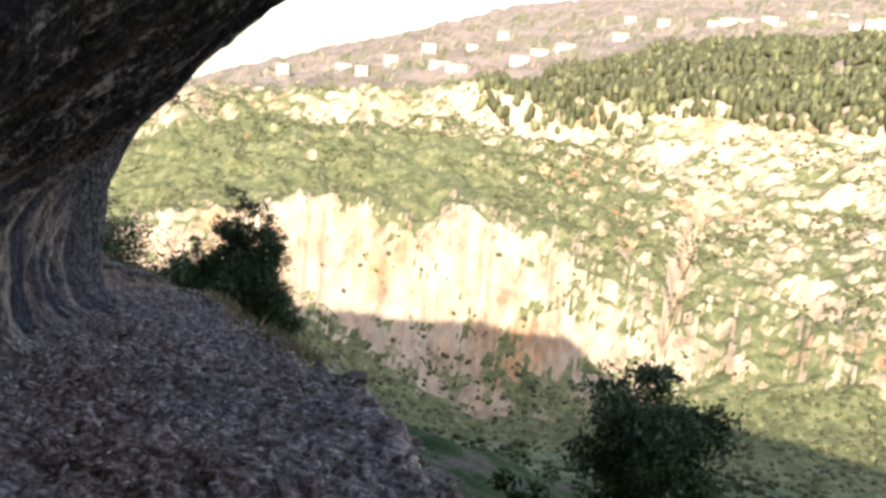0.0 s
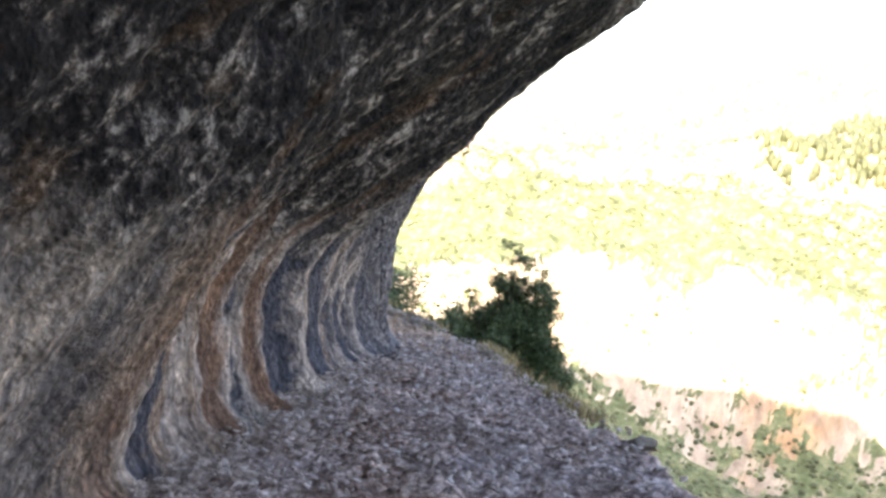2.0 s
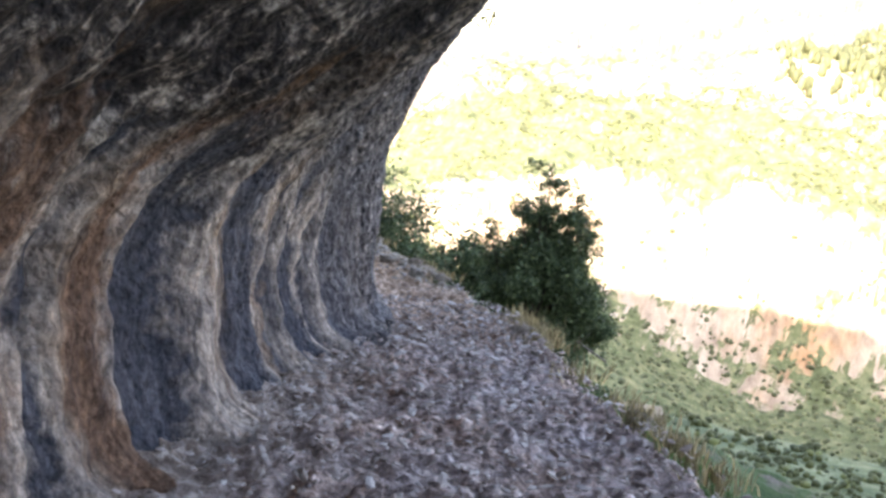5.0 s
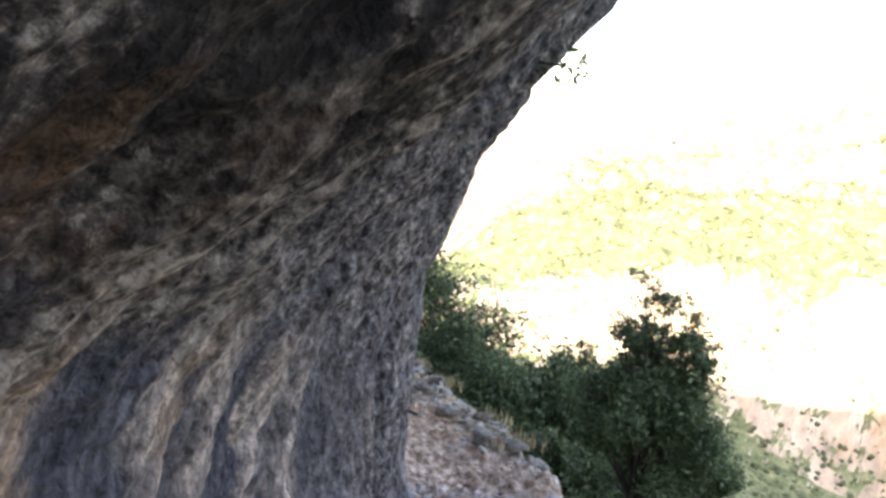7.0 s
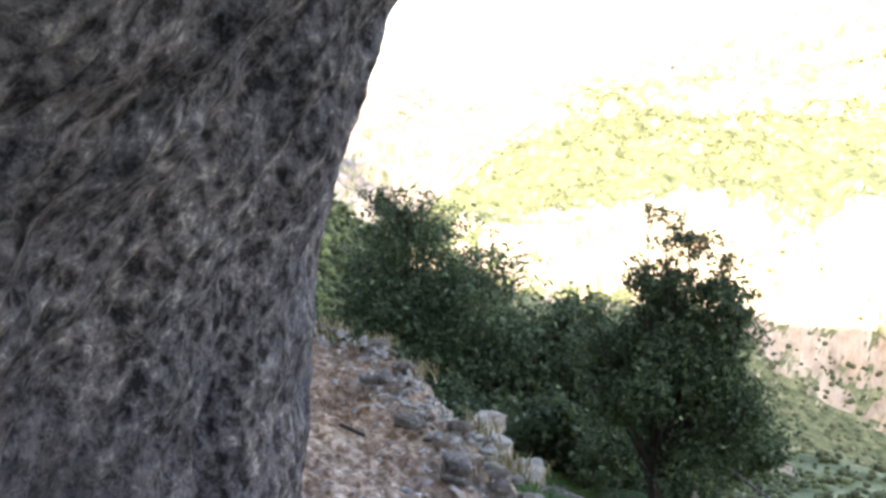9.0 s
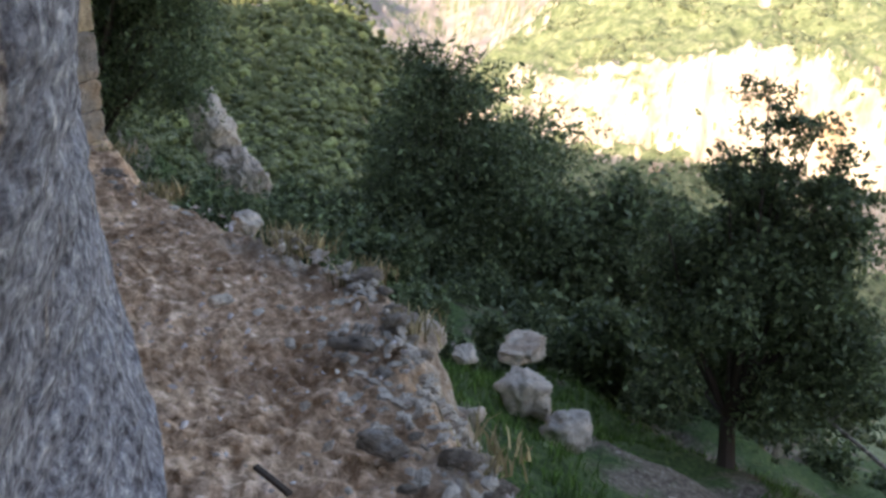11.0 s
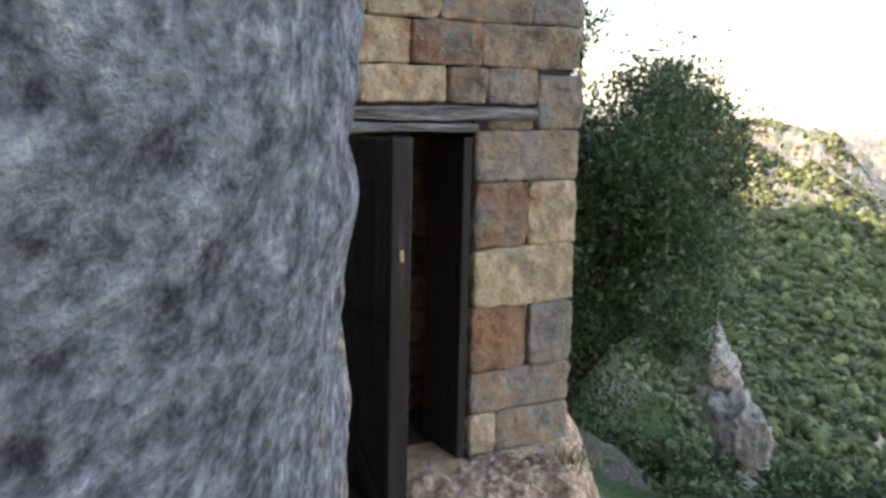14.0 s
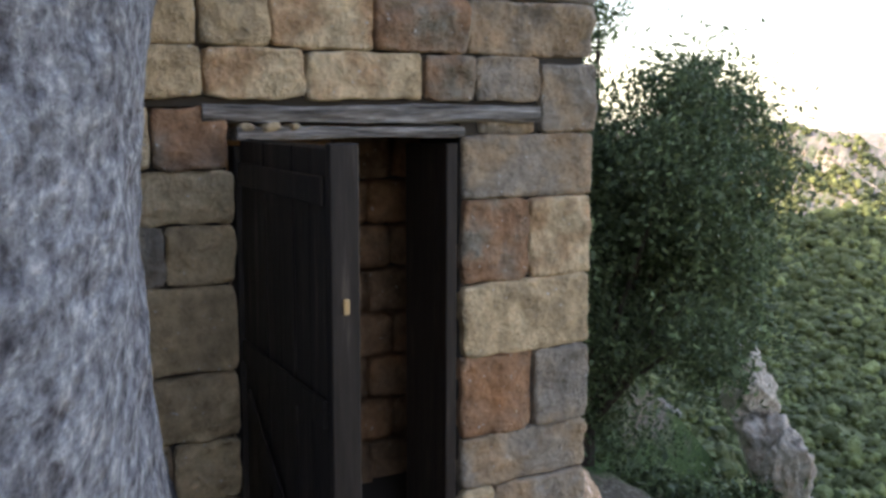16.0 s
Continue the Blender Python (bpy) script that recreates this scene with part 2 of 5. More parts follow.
def slope_ground():
    m = material("grassy rocky slope")
    n1 = cloud(m, 0.7, 6, 0.65)
    fine = cloud(m, 22, 6, 0.7)
    grass = ramp(m, fine, [(0.35, (0.025, 0.045, 0.015)), (0.55, (0.06, 0.11, 0.03)), (0.7, (0.15, 0.17, 0.07))])
    earth = ramp(m, fine, [(0.35, (0.07, 0.055, 0.04)), (0.55, (0.18, 0.15, 0.11)), (0.7, (0.36, 0.33, 0.28))])
    color = mix(m, grey(m, n1, 0.5, 0.58), grass, earth)
    return finish(m, color, fine, 0.8, 0.04)


def terrain_mat():
    m = material("valley slopes of limestone and scrub")
    g = m.node_tree.nodes.new("ShaderNodeNewGeometry")
    s = node(m, "ShaderNodeSeparateXYZ")
    link(m, g.outputs["True Normal"], s.inputs[0])
    n1 = cloud(m, 0.016, 8, 0.62)
    n2 = cloud(m, 0.11, 8, 0.72, (1, 1, 0.5))
    rock = ramp(m, n2, [(0.3, (0.2, 0.155, 0.11)), (0.42, (0.4, 0.325, 0.24)), (0.54, (0.54, 0.455, 0.345)), (0.66, (0.66, 0.59, 0.48))])
    rust = ramp(m, cloud(m, 0.02, 5, 0.6), [(0.54, (1, 1, 1)), (0.66, (1.0, 0.76, 0.56))])
    rock = mix(m, 1.0, rock, rust, "MULTIPLY")
    green = ramp(m, cloud(m, 0.22, 6, 0.7), [(0.35, (0.08, 0.1, 0.045)), (0.5, (0.15, 0.18, 0.085)), (0.66, (0.27, 0.28, 0.15))])
    add = m.node_tree.nodes.new("ShaderNodeMath")
    add.operation = "ADD"
    link(m, grey(m, s.outputs[2], 0.35, 0.95, -0.3, 0.3), add.inputs[0])
    mm = node(m, "ShaderNodeMath")
    mm.operation = "ADD"
    link(m, n1, mm.inputs[0])
    link(m, grey(m, n2, 0.3, 0.7, -0.22, 0.22), mm.inputs[1])
    link(m, mm.outputs[0], add.inputs[1])
    far = m.node_tree.nodes.new("ShaderNodeVectorMath")
    far.operation = "LENGTH"
    tc = node(m, "ShaderNodeTexCoord")
    link(m, tc.outputs["Object"], far.inputs[0])
    # a green terrace lies between the big cliff and the crags under the plateau
    meadow = m.node_tree.nodes.new("ShaderNodeMath")
    meadow.operation = "MULTIPLY"
    link(m, grey(m, far.outputs["Value"], 362, 385), meadow.inputs[0])
    link(m, grey(m, far.outputs["Value"], 500, 470), meadow.inputs[1])
    west = m.node_tree.nodes.new("ShaderNodeMath")
    west.operation = "MULTIPLY"
    link(m, meadow.outputs[0], west.inputs[0])
    link(m, grey(m, plus(m, axis(m, 0), n1, 160.0), 210, 300, 1.0, -0.6), west.inputs[1])
    score = plus(m, add.outputs[0], west.outputs[0], 0.16)
    crag = grey(m, far.outputs["Value"], 478, 492, 0.0, 1.0)
    score = plus(m, score, crag, -0.1)
    color = mix(m, grey(m, score, 0.4, 0.5), rock, green)
    # open fields and heath on the high plateau
    r = m.node_tree.nodes.new("ShaderNodeVectorMath")
    r.operation = "LENGTH"
    tc = node(m, "ShaderNodeTexCoord")
    link(m, tc.outputs["Object"], r.inputs[0])
    plain = ramp(m, cloud(m, 0.012, 6, 0.6), [(0.4, (0.24, 0.2, 0.17)), (0.55, (0.36, 0.3, 0.26)), (0.7, (0.22, 0.22, 0.15))])
    flat = m.node_tree.nodes.new("ShaderNodeMath")
    flat.operation = "MULTIPLY"
    link(m, grey(m, r.outputs["Value"], 520, 640), flat.inputs[0])
    link(m, grey(m, s.outputs[2], 0.8, 0.93), flat.inputs[1])
    color = mix(m, flat.outputs[0], color, plain)
    return finish(m, color, n2, 0.6, 3.0)


def leaf_mat(name, dark, light):
    m = material(name, 0.55)
    c = ramp(m, island_random(m), [(0.0, dark), (0.75, light), (1.0, tuple(min(1, v * 1.9) for v in light))])
    p = m.node_tree.nodes["Principled BSDF"]
    finish(m, c)
    t = node(m, "ShaderNodeBsdfTranslucent")
    link(m, c, t.inputs["Color"])
    ms = node(m, "ShaderNodeMixShader", Fac=0.25)
    link(m, p.outputs[0], ms.inputs[1])
    link(m, t.outputs[0], ms.inputs[2])
    link(m, ms.outputs[0], m.node_tree.nodes["Material Output"].inputs["Surface"])
    return m


def stone_mat(name, stops, scale=9.0):
    m = material(name)
    tc = node(m, "ShaderNodeTexCoord")
    off = m.node_tree.nodes.new("ShaderNodeVectorMath")
    off.operation = "MULTIPLY_ADD"
    link(m, object_random(m), off.inputs[0])
    off.inputs[1].default_value = (37, 53, 71)
    link(m, tc.outputs["Object"], off.inputs[2])
    tex = [node(m, "ShaderNodeTexNoise", Scale=k, Detail=8, Roughness=r) for k, r in ((scale, 0.72), (3.5, 0.6))]
    for t in tex:
        link(m, off.outputs[0], t.inputs["Vector"])
    n, big = tex[0].outputs["Fac"], tex[1].outputs["Fac"]
    jit = m.node_tree.nodes.new("ShaderNodeMath")
    jit.operation = "ADD"
    link(m, grey(m, object_random(m), 0, 1, -0.16, 0.16), jit.inputs[0])
    link(m, big, jit.inputs[1])
    hue = ramp(m, jit.outputs[0], stops)
    val = ramp(m, n, [(0.3, (0.45, 0.44, 0.43)), (0.5, (0.85, 0.85, 0.85)), (0.7, (1.25, 1.25, 1.25))])
    t = node(m, "ShaderNodeTexNoise", Scale=scale * 2.0, Detail=7, Roughness=0.62)
    link(m, off.outputs[0], t.inputs["Vector"])
    spot = node(m, "ShaderNodeTexNoise", Scale=scale * 4.5, Detail=3, Roughness=0.5)
    link(m, off.outputs[0], spot.inputs["Vector"])
    hue = mix(m, 1.0, hue, val, "MULTIPLY")
    hue = mix(m, grey(m, spot.outputs["Fac"], 0.68, 0.73, 0.0, 0.7), hue, (0.6, 0.58, 0.54))
    return finish(m, hue, t.outputs["Fac"], 1.0, 0.05)


def dark_wood():
    m = material("old dark painted wood", 0.6)
    g = cloud(m, 20, 6, 0.7, (1, 1, 0.08))
    return finish(m, ramp(m, g, [(0.35, (0.012, 0.009, 0.008)), (0.58, (0.027, 0.021, 0.018)), (0.75, (0.1, 0.08, 0.065))]), g, 0.4, 0.01)


def grey_wood():
    m = material("weathered grey timber", 0.85)
    g = cloud(m, 42, 6, 0.7, (1, 0.07, 1))
    return finish(m, ramp(m, g, [(0.35, (0.06, 0.052, 0.045)), (0.52, (0.26, 0.235, 0.21)), (0.66, (0.55, 0.51, 0.46))]), g, 1.0, 0.03)


CAVE, FLOOR, SLOPE, TERRAIN = cave_rock(), floor_rubble(), slope_ground(), terrain_mat()
# far leaves get lighter greens that stand in for haze over the valley
FAR_LEAF = leaf_mat("far slope scrub lightened for haze", (0.09, 0.105, 0.052), (0.15, 0.168, 0.085))
OAK_LEAF = leaf_mat("evergreen oak leaves", (0.054, 0.078, 0.042), (0.12, 0.163, 0.078))
WOOD_LEAF = leaf_mat("crowns of the near oak woods", (0.08, 0.105, 0.042), (0.16, 0.195, 0.075))
wood_grain = node(WOOD_LEAF, "ShaderNodeBump", Strength=1.0, Distance=0.35)
link(WOOD_LEAF, cloud(WOOD_LEAF, 3.5, 5, 0.75), wood_grain.inputs["Height"])
link(WOOD_LEAF, wood_grain.outputs[0], WOOD_LEAF.node_tree.nodes["Principled BSDF"].inputs["Normal"])
SCRUB_LEAF = leaf_mat("far scrub", (0.055, 0.068, 0.026), (0.11, 0.125, 0.045))
BARK = finish(material("bark"), (0.06, 0.045, 0.035))
WALL_STONE = stone_mat("hewn limestone blocks", [(0.3, (0.47, 0.355, 0.22)), (0.46, (0.62, 0.46, 0.275)), (0.6, (0.7, 0.54, 0.34)), (0.76, (0.55, 0.34, 0.19))])
INNER_STONE = stone_mat("brown stones of the room", [(0.32, (0.2, 0.12, 0.07)), (0.5, (0.36, 0.22, 0.13)), (0.7, (0.42, 0.22, 0.11))])
WARM_STEP = stone_mat("rusty flat stone", [(0.3, (0.4, 0.24, 0.13)), (0.6, (0.56, 0.36, 0.2)), (0.75, (0.5, 0.42, 0.33))])
ROCK = stone_mat("weathered pale limestone", [(0.3, (0.46, 0.42, 0.36)), (0.6, (0.62, 0.54, 0.44)), (0.75, (0.52, 0.4, 0.3))])
RIM_ROCK = stone_mat("lichened brown limestone of the rim", [(0.3, (0.3, 0.25, 0.2)), (0.6, (0.42, 0.35, 0.28)), (0.75, (0.5, 0.47, 0.43))])
GREY_STONE = stone_mat("hewn grey limestone blocks", [(0.3, (0.3, 0.265, 0.22)), (0.46, (0.36, 0.3, 0.235)), (0.56, (0.43, 0.32, 0.215)), (0.7, (0.46, 0.3, 0.175))])
RUST_STONE = stone_mat("hewn rusty limestone blocks", [(0.34, (0.3, 0.26, 0.2)), (0.5, (0.38, 0.22, 0.13)), (0.7, (0.44, 0.22, 0.11))])
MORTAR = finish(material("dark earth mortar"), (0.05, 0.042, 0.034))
DOOR_WOOD, TIMBER = dark_wood(), grey_wood()
RUST = finish(material("dull brass", 0.4), (0.5, 0.33, 0.16))
PLASTER = finish(material("pale plaster of far houses"), (0.5, 0.46, 0.4))
PANE = finish(material("dark window glass", 0.2), (0.03, 0.035, 0.04))


# ---- helpers of shape ----
def mesh_of(name, verts, faces, mat, smooth=True):
    me = bpy.data.meshes.new(name)
    me.from_pydata([tuple(v) for v in verts] if not isinstance(verts, np.ndarray) else verts.tolist(), [], faces if not isinstance(faces, np.ndarray) else faces.tolist())
    me.materials.append(mat)
    if smooth:
        me.polygons.foreach_set("use_smooth", np.ones(len(me.polygons), dtype=bool))
    me.update()
    return me


def part(name, me, parent, label="", kind=""):
    ob = new(name, me)
    ob.parent = parent
    return tagged(ob, label, kind=kind)


def grid_faces(nu, nv):
    i, j = np.meshgrid(np.arange(nu - 1), np.arange(nv - 1), indexing="ij")
    a = (i * nv + j).ravel()
    return np.stack([a, a + nv, a + nv + 1, a + 1], 1)


def box_mesh(name, x0, x1, y0, y1, z0, z1, mat, bevel=0.004):
    bm = bmesh.new()
    bmesh.ops.create_cube(bm, size=1, matrix=Matrix.Translation(((x0 + x1) / 2, (y0 + y1) / 2, (z0 + z1) / 2)) @ Matrix.Diagonal((x1 - x0, y1 - y0, z1 - z0, 1)))
    if bevel:
        bmesh.ops.bevel(bm, geom=bm.edges[:], offset=bevel, segments=1, affect="EDGES")
    me = bpy.data.meshes.new(name)
    bm.to_mesh(me)
    bm.free()
    me.materials.append(mat)
    return me


def fractal(pts, octaves=4, h=0.9):
    return np.array([noise.fractal(p, h, 2.1, octaves) for p in pts.tolist()])


def smooth(a, b, v):
    t = np.clip((v - a) / (b - a), 0, 1)
    return t * t * (3 - 2 * t)


def herm(knots, v):
    """Weights of a smooth curve through values at the knots."""
    k = np.asarray(knots, float)
    v = np.clip(v, k[0], k[-1])
    i = np.clip(np.searchsorted(k, v) - 1, 0, len(k) - 2)
    h, w, r = k[i + 1] - k[i], np.zeros((len(v), len(k))), np.arange(len(v))
    t = (v - k[i]) / h
    w[r, i] += 2 * t**3 - 3 * t**2 + 1
    w[r, i + 1] += 3 * t**2 - 2 * t**3
    for c, j in ((t**3 - 2 * t**2 + t, i), (t**3 - t**2, i + 1)):
        a, b = np.maximum(j - 1, 0), np.minimum(j + 1, len(k) - 1)
        w[r, b] += c * h / (k[b] - k[a])
        w[r, a] -= c * h / (k[b] - k[a])
    return w


# ---- the plan ----
# the overhanging cave wall: its x at stations along the ledge (y) and heights (z)
WALL_Y = [1, 3, 4.5, 6, 7.5, 9, 10.3, 11.3, 12.3, 13.3, 14.3, 15.5]
WALL_Z = [-1, -0.3, 0.4, 1.1, 1.9, 2.8, 4.0]
WALL_X = np.array([
    [-4.4, -3.89, -3.46, -3.04, -2.56, -2.04, -1.35], [-3.2, -2.71, -2.3, -1.91, -1.42, -0.84, -0.06],
    [-2.1, -1.85, -1.5, -1.04, -0.58, 0.05, 1.01], [-1.55, -1.64, -1.59, -1.06, -0.2, 0.81, 2.14],
    [-1.15, -1.25, -1.19, -0.34, 0.49, 1.55, 2.72], [-0.93, -1.08, -0.86, -0.26, 0.42, 1.24, 2.23],
    [-0.8, -0.7, -0.62, -0.3, 0.32, 0.65, 1.1], [-0.98, -0.98, -0.81, -0.67, -0.45, -0.2, 0.05],
    [-1.25, -1.39, -1.37, -1.2, -1.2, -1.17, -1.03], [-1.93, -2.02, -2.05, -2.02, -2.13, -2.14, -2.01],
    [-3.0, -3.2, -3.3, -3.24, -3.14, -3.02, -2.8], [-5.0, -5.4, -5.5, -5.2, -4.61, -4.11, -3.56]])
FLOOR_Y, FLOOR_Z = [-8, 0, 5, 8, 10, 12, 13.6, 15, 18], [0.2, -0.1, -0.45, -0.68, -0.88, -1.03, -1.18, -1.14, -1.25]
EDGE_Y = [-8, 4, 5.5, 6.8, 7.4, 8.8, 9.6, 10.6, 11.5, 12.7, 13.7, 14.5, 14.9, 15.5, 16.2, 16.9, 17.5, 18.5, 20]
EDGE_X = [1.7, 1.5, 1.43, 1.36, 1.12, 0.74, 0.62, 0.44, 0.05, -0.3, -0.77, -1.15, -1.6, -2.5, -3.45, -4.0, -4.25, -5.2, -8]


def wall_x(y, z):
    a, b = herm(WALL_Y, y), herm(WALL_Z, z)
    return np.einsum("ni,ij,nj->n", a, WALL_X, b)


def ledge_z(y):
    return np.interp(y, FLOOR_Y, FLOOR_Z)


EDGE_P = np.array([(np.interp(v, EDGE_Y, EDGE_X), v) for v in np.arange(-8, 20, 0.1)])


def beyond(x, y):
    """Metres past the ledge's edge; negative on the ledge."""
    d = np.full(len(x), 1e9)
    for ex, ey in EDGE_P:
        d = np.minimum(d, (x - ex) ** 2 + (y - ey) ** 2)
    return np.sqrt(d) * np.where(x > np.interp(y, EDGE_Y, EDGE_X), 1, -1)


# elevations of the ground, in degrees, by distance, for bearings round the middle of the walk
HUB = (0.0, 8.0, 0.9)
BEARINGS = {
    -75: [(20, -12), (60, 5), (120, 22), (300, 20), (2800, 5)],
    -50: [(20, -13), (60, -8), (120, 4), (300, 12), (2800, 3)],
    -31: [(20, -17), (60, -15), (110, -13), (170, -9), (240, -4.5), (330, -5.5), (900, -2), (2500, -1), (2800, -3)],
    -22: [(20, -21), (60, -22), (90, -20), (150, -13.5), (240, -6.0), (300, -8), (600, -7.5), (780, -2.2), (900, -0.7), (2500, -1.0), (2800, -3)],
    -18: [(20, -22), (60, -24), (95, -20.5), (155, -13.6), (240, -5.3), (290, -8.5), (600, -8), (760, -4.4), (840, -3), (900, -1.2), (960, -2.5), (2500, -1), (2800, -3)],
    -15: [(20, -23), (60, -25), (100, -21), (160, -14), (240, -6.9), (290, -10), (600, -9), (850, -5.5), (1200, -4.2), (1700, -2.4), (2500, -1), (2800, -3)],
    -10: [(20, -25), (90, -27), (160, -20), (240, -11.5), (300, -14), (600, -9.8), (900, -8), (1300, -3.4), (2000, -1.5), (2500, -1), (2800, -3)],
    -7: [(20, -26), (120, -31), (200, -25), (300, -15), (360, -10), (420, -8.3), (600, -9.2), (1200, -4), (2500, -1.2), (2800, -3)],
    0: [(20, -28), (60, -27), (120, -25), (190, -26), (300, -16), (330, -14.5), (350, -9), (420, -6), (480, -3), (520, -1.3), (900, -1.8), (2500, -1.2), (2800, -3)],
    8: [(20, -29), (60, -27), (105, -24.6), (132, -21.6), (155, -24), (260, -21.5), (300, -17.5), (330, -14.2), (348, -7), (420, -5), (490, -2.6), (503, -1.1), (800, -0.3), (2000, 1.3), (2800, 1.0)],
    20: [(20, -30), (60, -27), (105, -24.6), (132, -21.9), (155, -25), (260, -24), (312, -20.5), (330, -15.5), (350, -8), (440, -4.2), (500, -2.9), (514, -0.4), (700, 0.8), (1400, 3.8), (2800, 4.9)],
    32: [(20, -30), (60, -27), (105, -24.6), (132, -21.9), (155, -25), (260, -23), (310, -18.5), (335, -14), (400, -8.5), (500, -2.4), (520, -0.1), (700, 2.6), (1200, 5), (2800, 6.6)],
    45: [(20, -30), (60, -27), (105, -24.6), (132, -21.9), (155, -25), (260, -22), (340, -14), (400, -9), (500, -1.6), (520, 0.6), (700, 3.4), (1200, 6), (2800, 8)],
    100: [(20, -30), (60, -27), (105, -24.6), (132, -21.9), (155, -25), (260, -22), (400, -9), (520, 0), (1200, 5), (2800, 8)],
    130: [(20, -25), (120, -20), (300, 0), (2800, 5)],
    180: [(20, -5), (120, 10), (300, 15), (2800, 5)],
    285: [(20, -12), (60, 5), (120, 22), (300, 20), (2800, 5)]}


def terrain_z(x, y):
    dx, dy = x - HUB[0], y - HUB[1]
    r = np.hypot(dx, dy)
    az = np.degrees(np.arctan2(dx, dy))
    az = np.where(az < -75, az + 360, az)
    keys = list(BEARINGS)
    table = np.array([np.interp(np.log(r), [math.log(a) for a, _ in BEARINGS[k]], [e for _, e in BEARINGS[k]]) for k in keys])
    i = np.clip(np.searchsorted(keys, az) - 1, 0, len(keys) - 2)
    k = np.array(keys, float)
    t = (az - k[i]) / (k[i + 1] - k[i])
    n = np.arange(len(r))
    el = table[i, n] * (1 - t) + table[i + 1, n] * t
    return HUB[2] + r * np.tan(np.radians(el)), r, az


def near_z(x, y):
    """The slope below the ledge."""
    d = beyond(x, y)
    inner = ledge_z(y) - 0.5
    out = ledge_z(y) - 0.5 - 0.37 * (1 - 0.15 * smooth(13.0, 13.8, y)) * smooth(0.0, 0.7, d) - 0.5 * np.maximum(d, 0)
    z = np.where(d < 0, inner, out)
    tz, r, _ = terrain_z(x, y)
    return z + (tz - z) * smooth(14, 26, r), d


# ---- terrain ----
def ground_at(x, y):
    """The rough ground over a place of the plan."""
    z, rr, aa = terrain_z(x, y)
    p = np.stack([x, y, np.zeros(len(x))], 1)
    big = fractal(p / 60, 4)
    ridged = 1 - np.abs(fractal(p / 28 + 7, 5))
    small = fractal(p / 9 + 3, 3)
    grow = smooth(40, 300, rr)
    calm = 0.35 + 0.65 * smooth(312, 330, rr)
    z = z + grow * calm * (big * 7 * (1 + smooth(600, 1500, rr)) + (ridged - 0.7) * 9 + small * 2.0) + (1 - grow) * (small * 0.5) - 0.35 * (1 - smooth(18, 34, rr))
    z = z - 9 * np.exp(-(((aa - 31.6 - (rr - 380) / 80) / 0.35) ** 2)) * smooth(320, 335, rr) * (1 - smooth(440, 470, rr))
    # radial fluting of the rock walls
    flute = fractal(np.stack([np.radians(aa) * 60, rr / 160, np.zeros(len(rr))], 1), 5)
    shift = flute * 5 * smooth(318, 330, rr) * (1 - 0.6 * smooth(360, 380, rr))
    x2, y2 = x + shift * np.sin(np.radians(aa)), y + shift * np.cos(np.radians(aa))
    return x2, y2, z


def build_terrain():
    az = np.concatenate([np.arange(-60, 62, 0.22), np.arange(62, 300, 4.0)])
    r = np.concatenate([np.geomspace(17, 60, 26), np.geomspace(62, 290, 80), np.linspace(293, 540, 120), np.geomspace(548, 2800, 70)])
    a, d = np.meshgrid(np.radians(az), r, indexing="ij")
    x, y = (HUB[0] + d * np.sin(a)).ravel(), (HUB[1] + d * np.cos(a)).ravel()
    x2, y2, z = ground_at(x, y)
    v = np.stack([x2, y2, z], 1)
    f = grid_faces(len(az), len(r))
    n = len(r)
    last = (len(az) - 1) * n
    close = np.array([[last + j, j, j + 1, last + j + 1] for j in range(n - 1)])
    ob = new("ground", mesh_of("ground", v, np.concatenate([f, close]), TERRAIN))
    return tagged(ob, "rocky limestone valley with scrub and far cliffs", kind="structure")


build_terrain()


def build_slope():
    xs, ys = np.arange(-26, 26, 0.16), np.arange(-12, 40, 0.16)
    x, y = [g.ravel() for g in np.meshgrid(xs, ys, indexing="ij")]
    z, d = near_z(x, y)
    n = fractal(np.stack([x, y, z], 1) * 0.9, 5)
    z = z + n * 0.22 * smooth(0.1, 1.2, d)
    ob = new("ground", mesh_of("ground_near", np.stack([x, y, z], 1), grid_faces(len(xs), len(ys)), SLOPE))
    return tagged(ob, "steep grassy slope with earth and stones below the ledge", kind="structure")


build_slope()


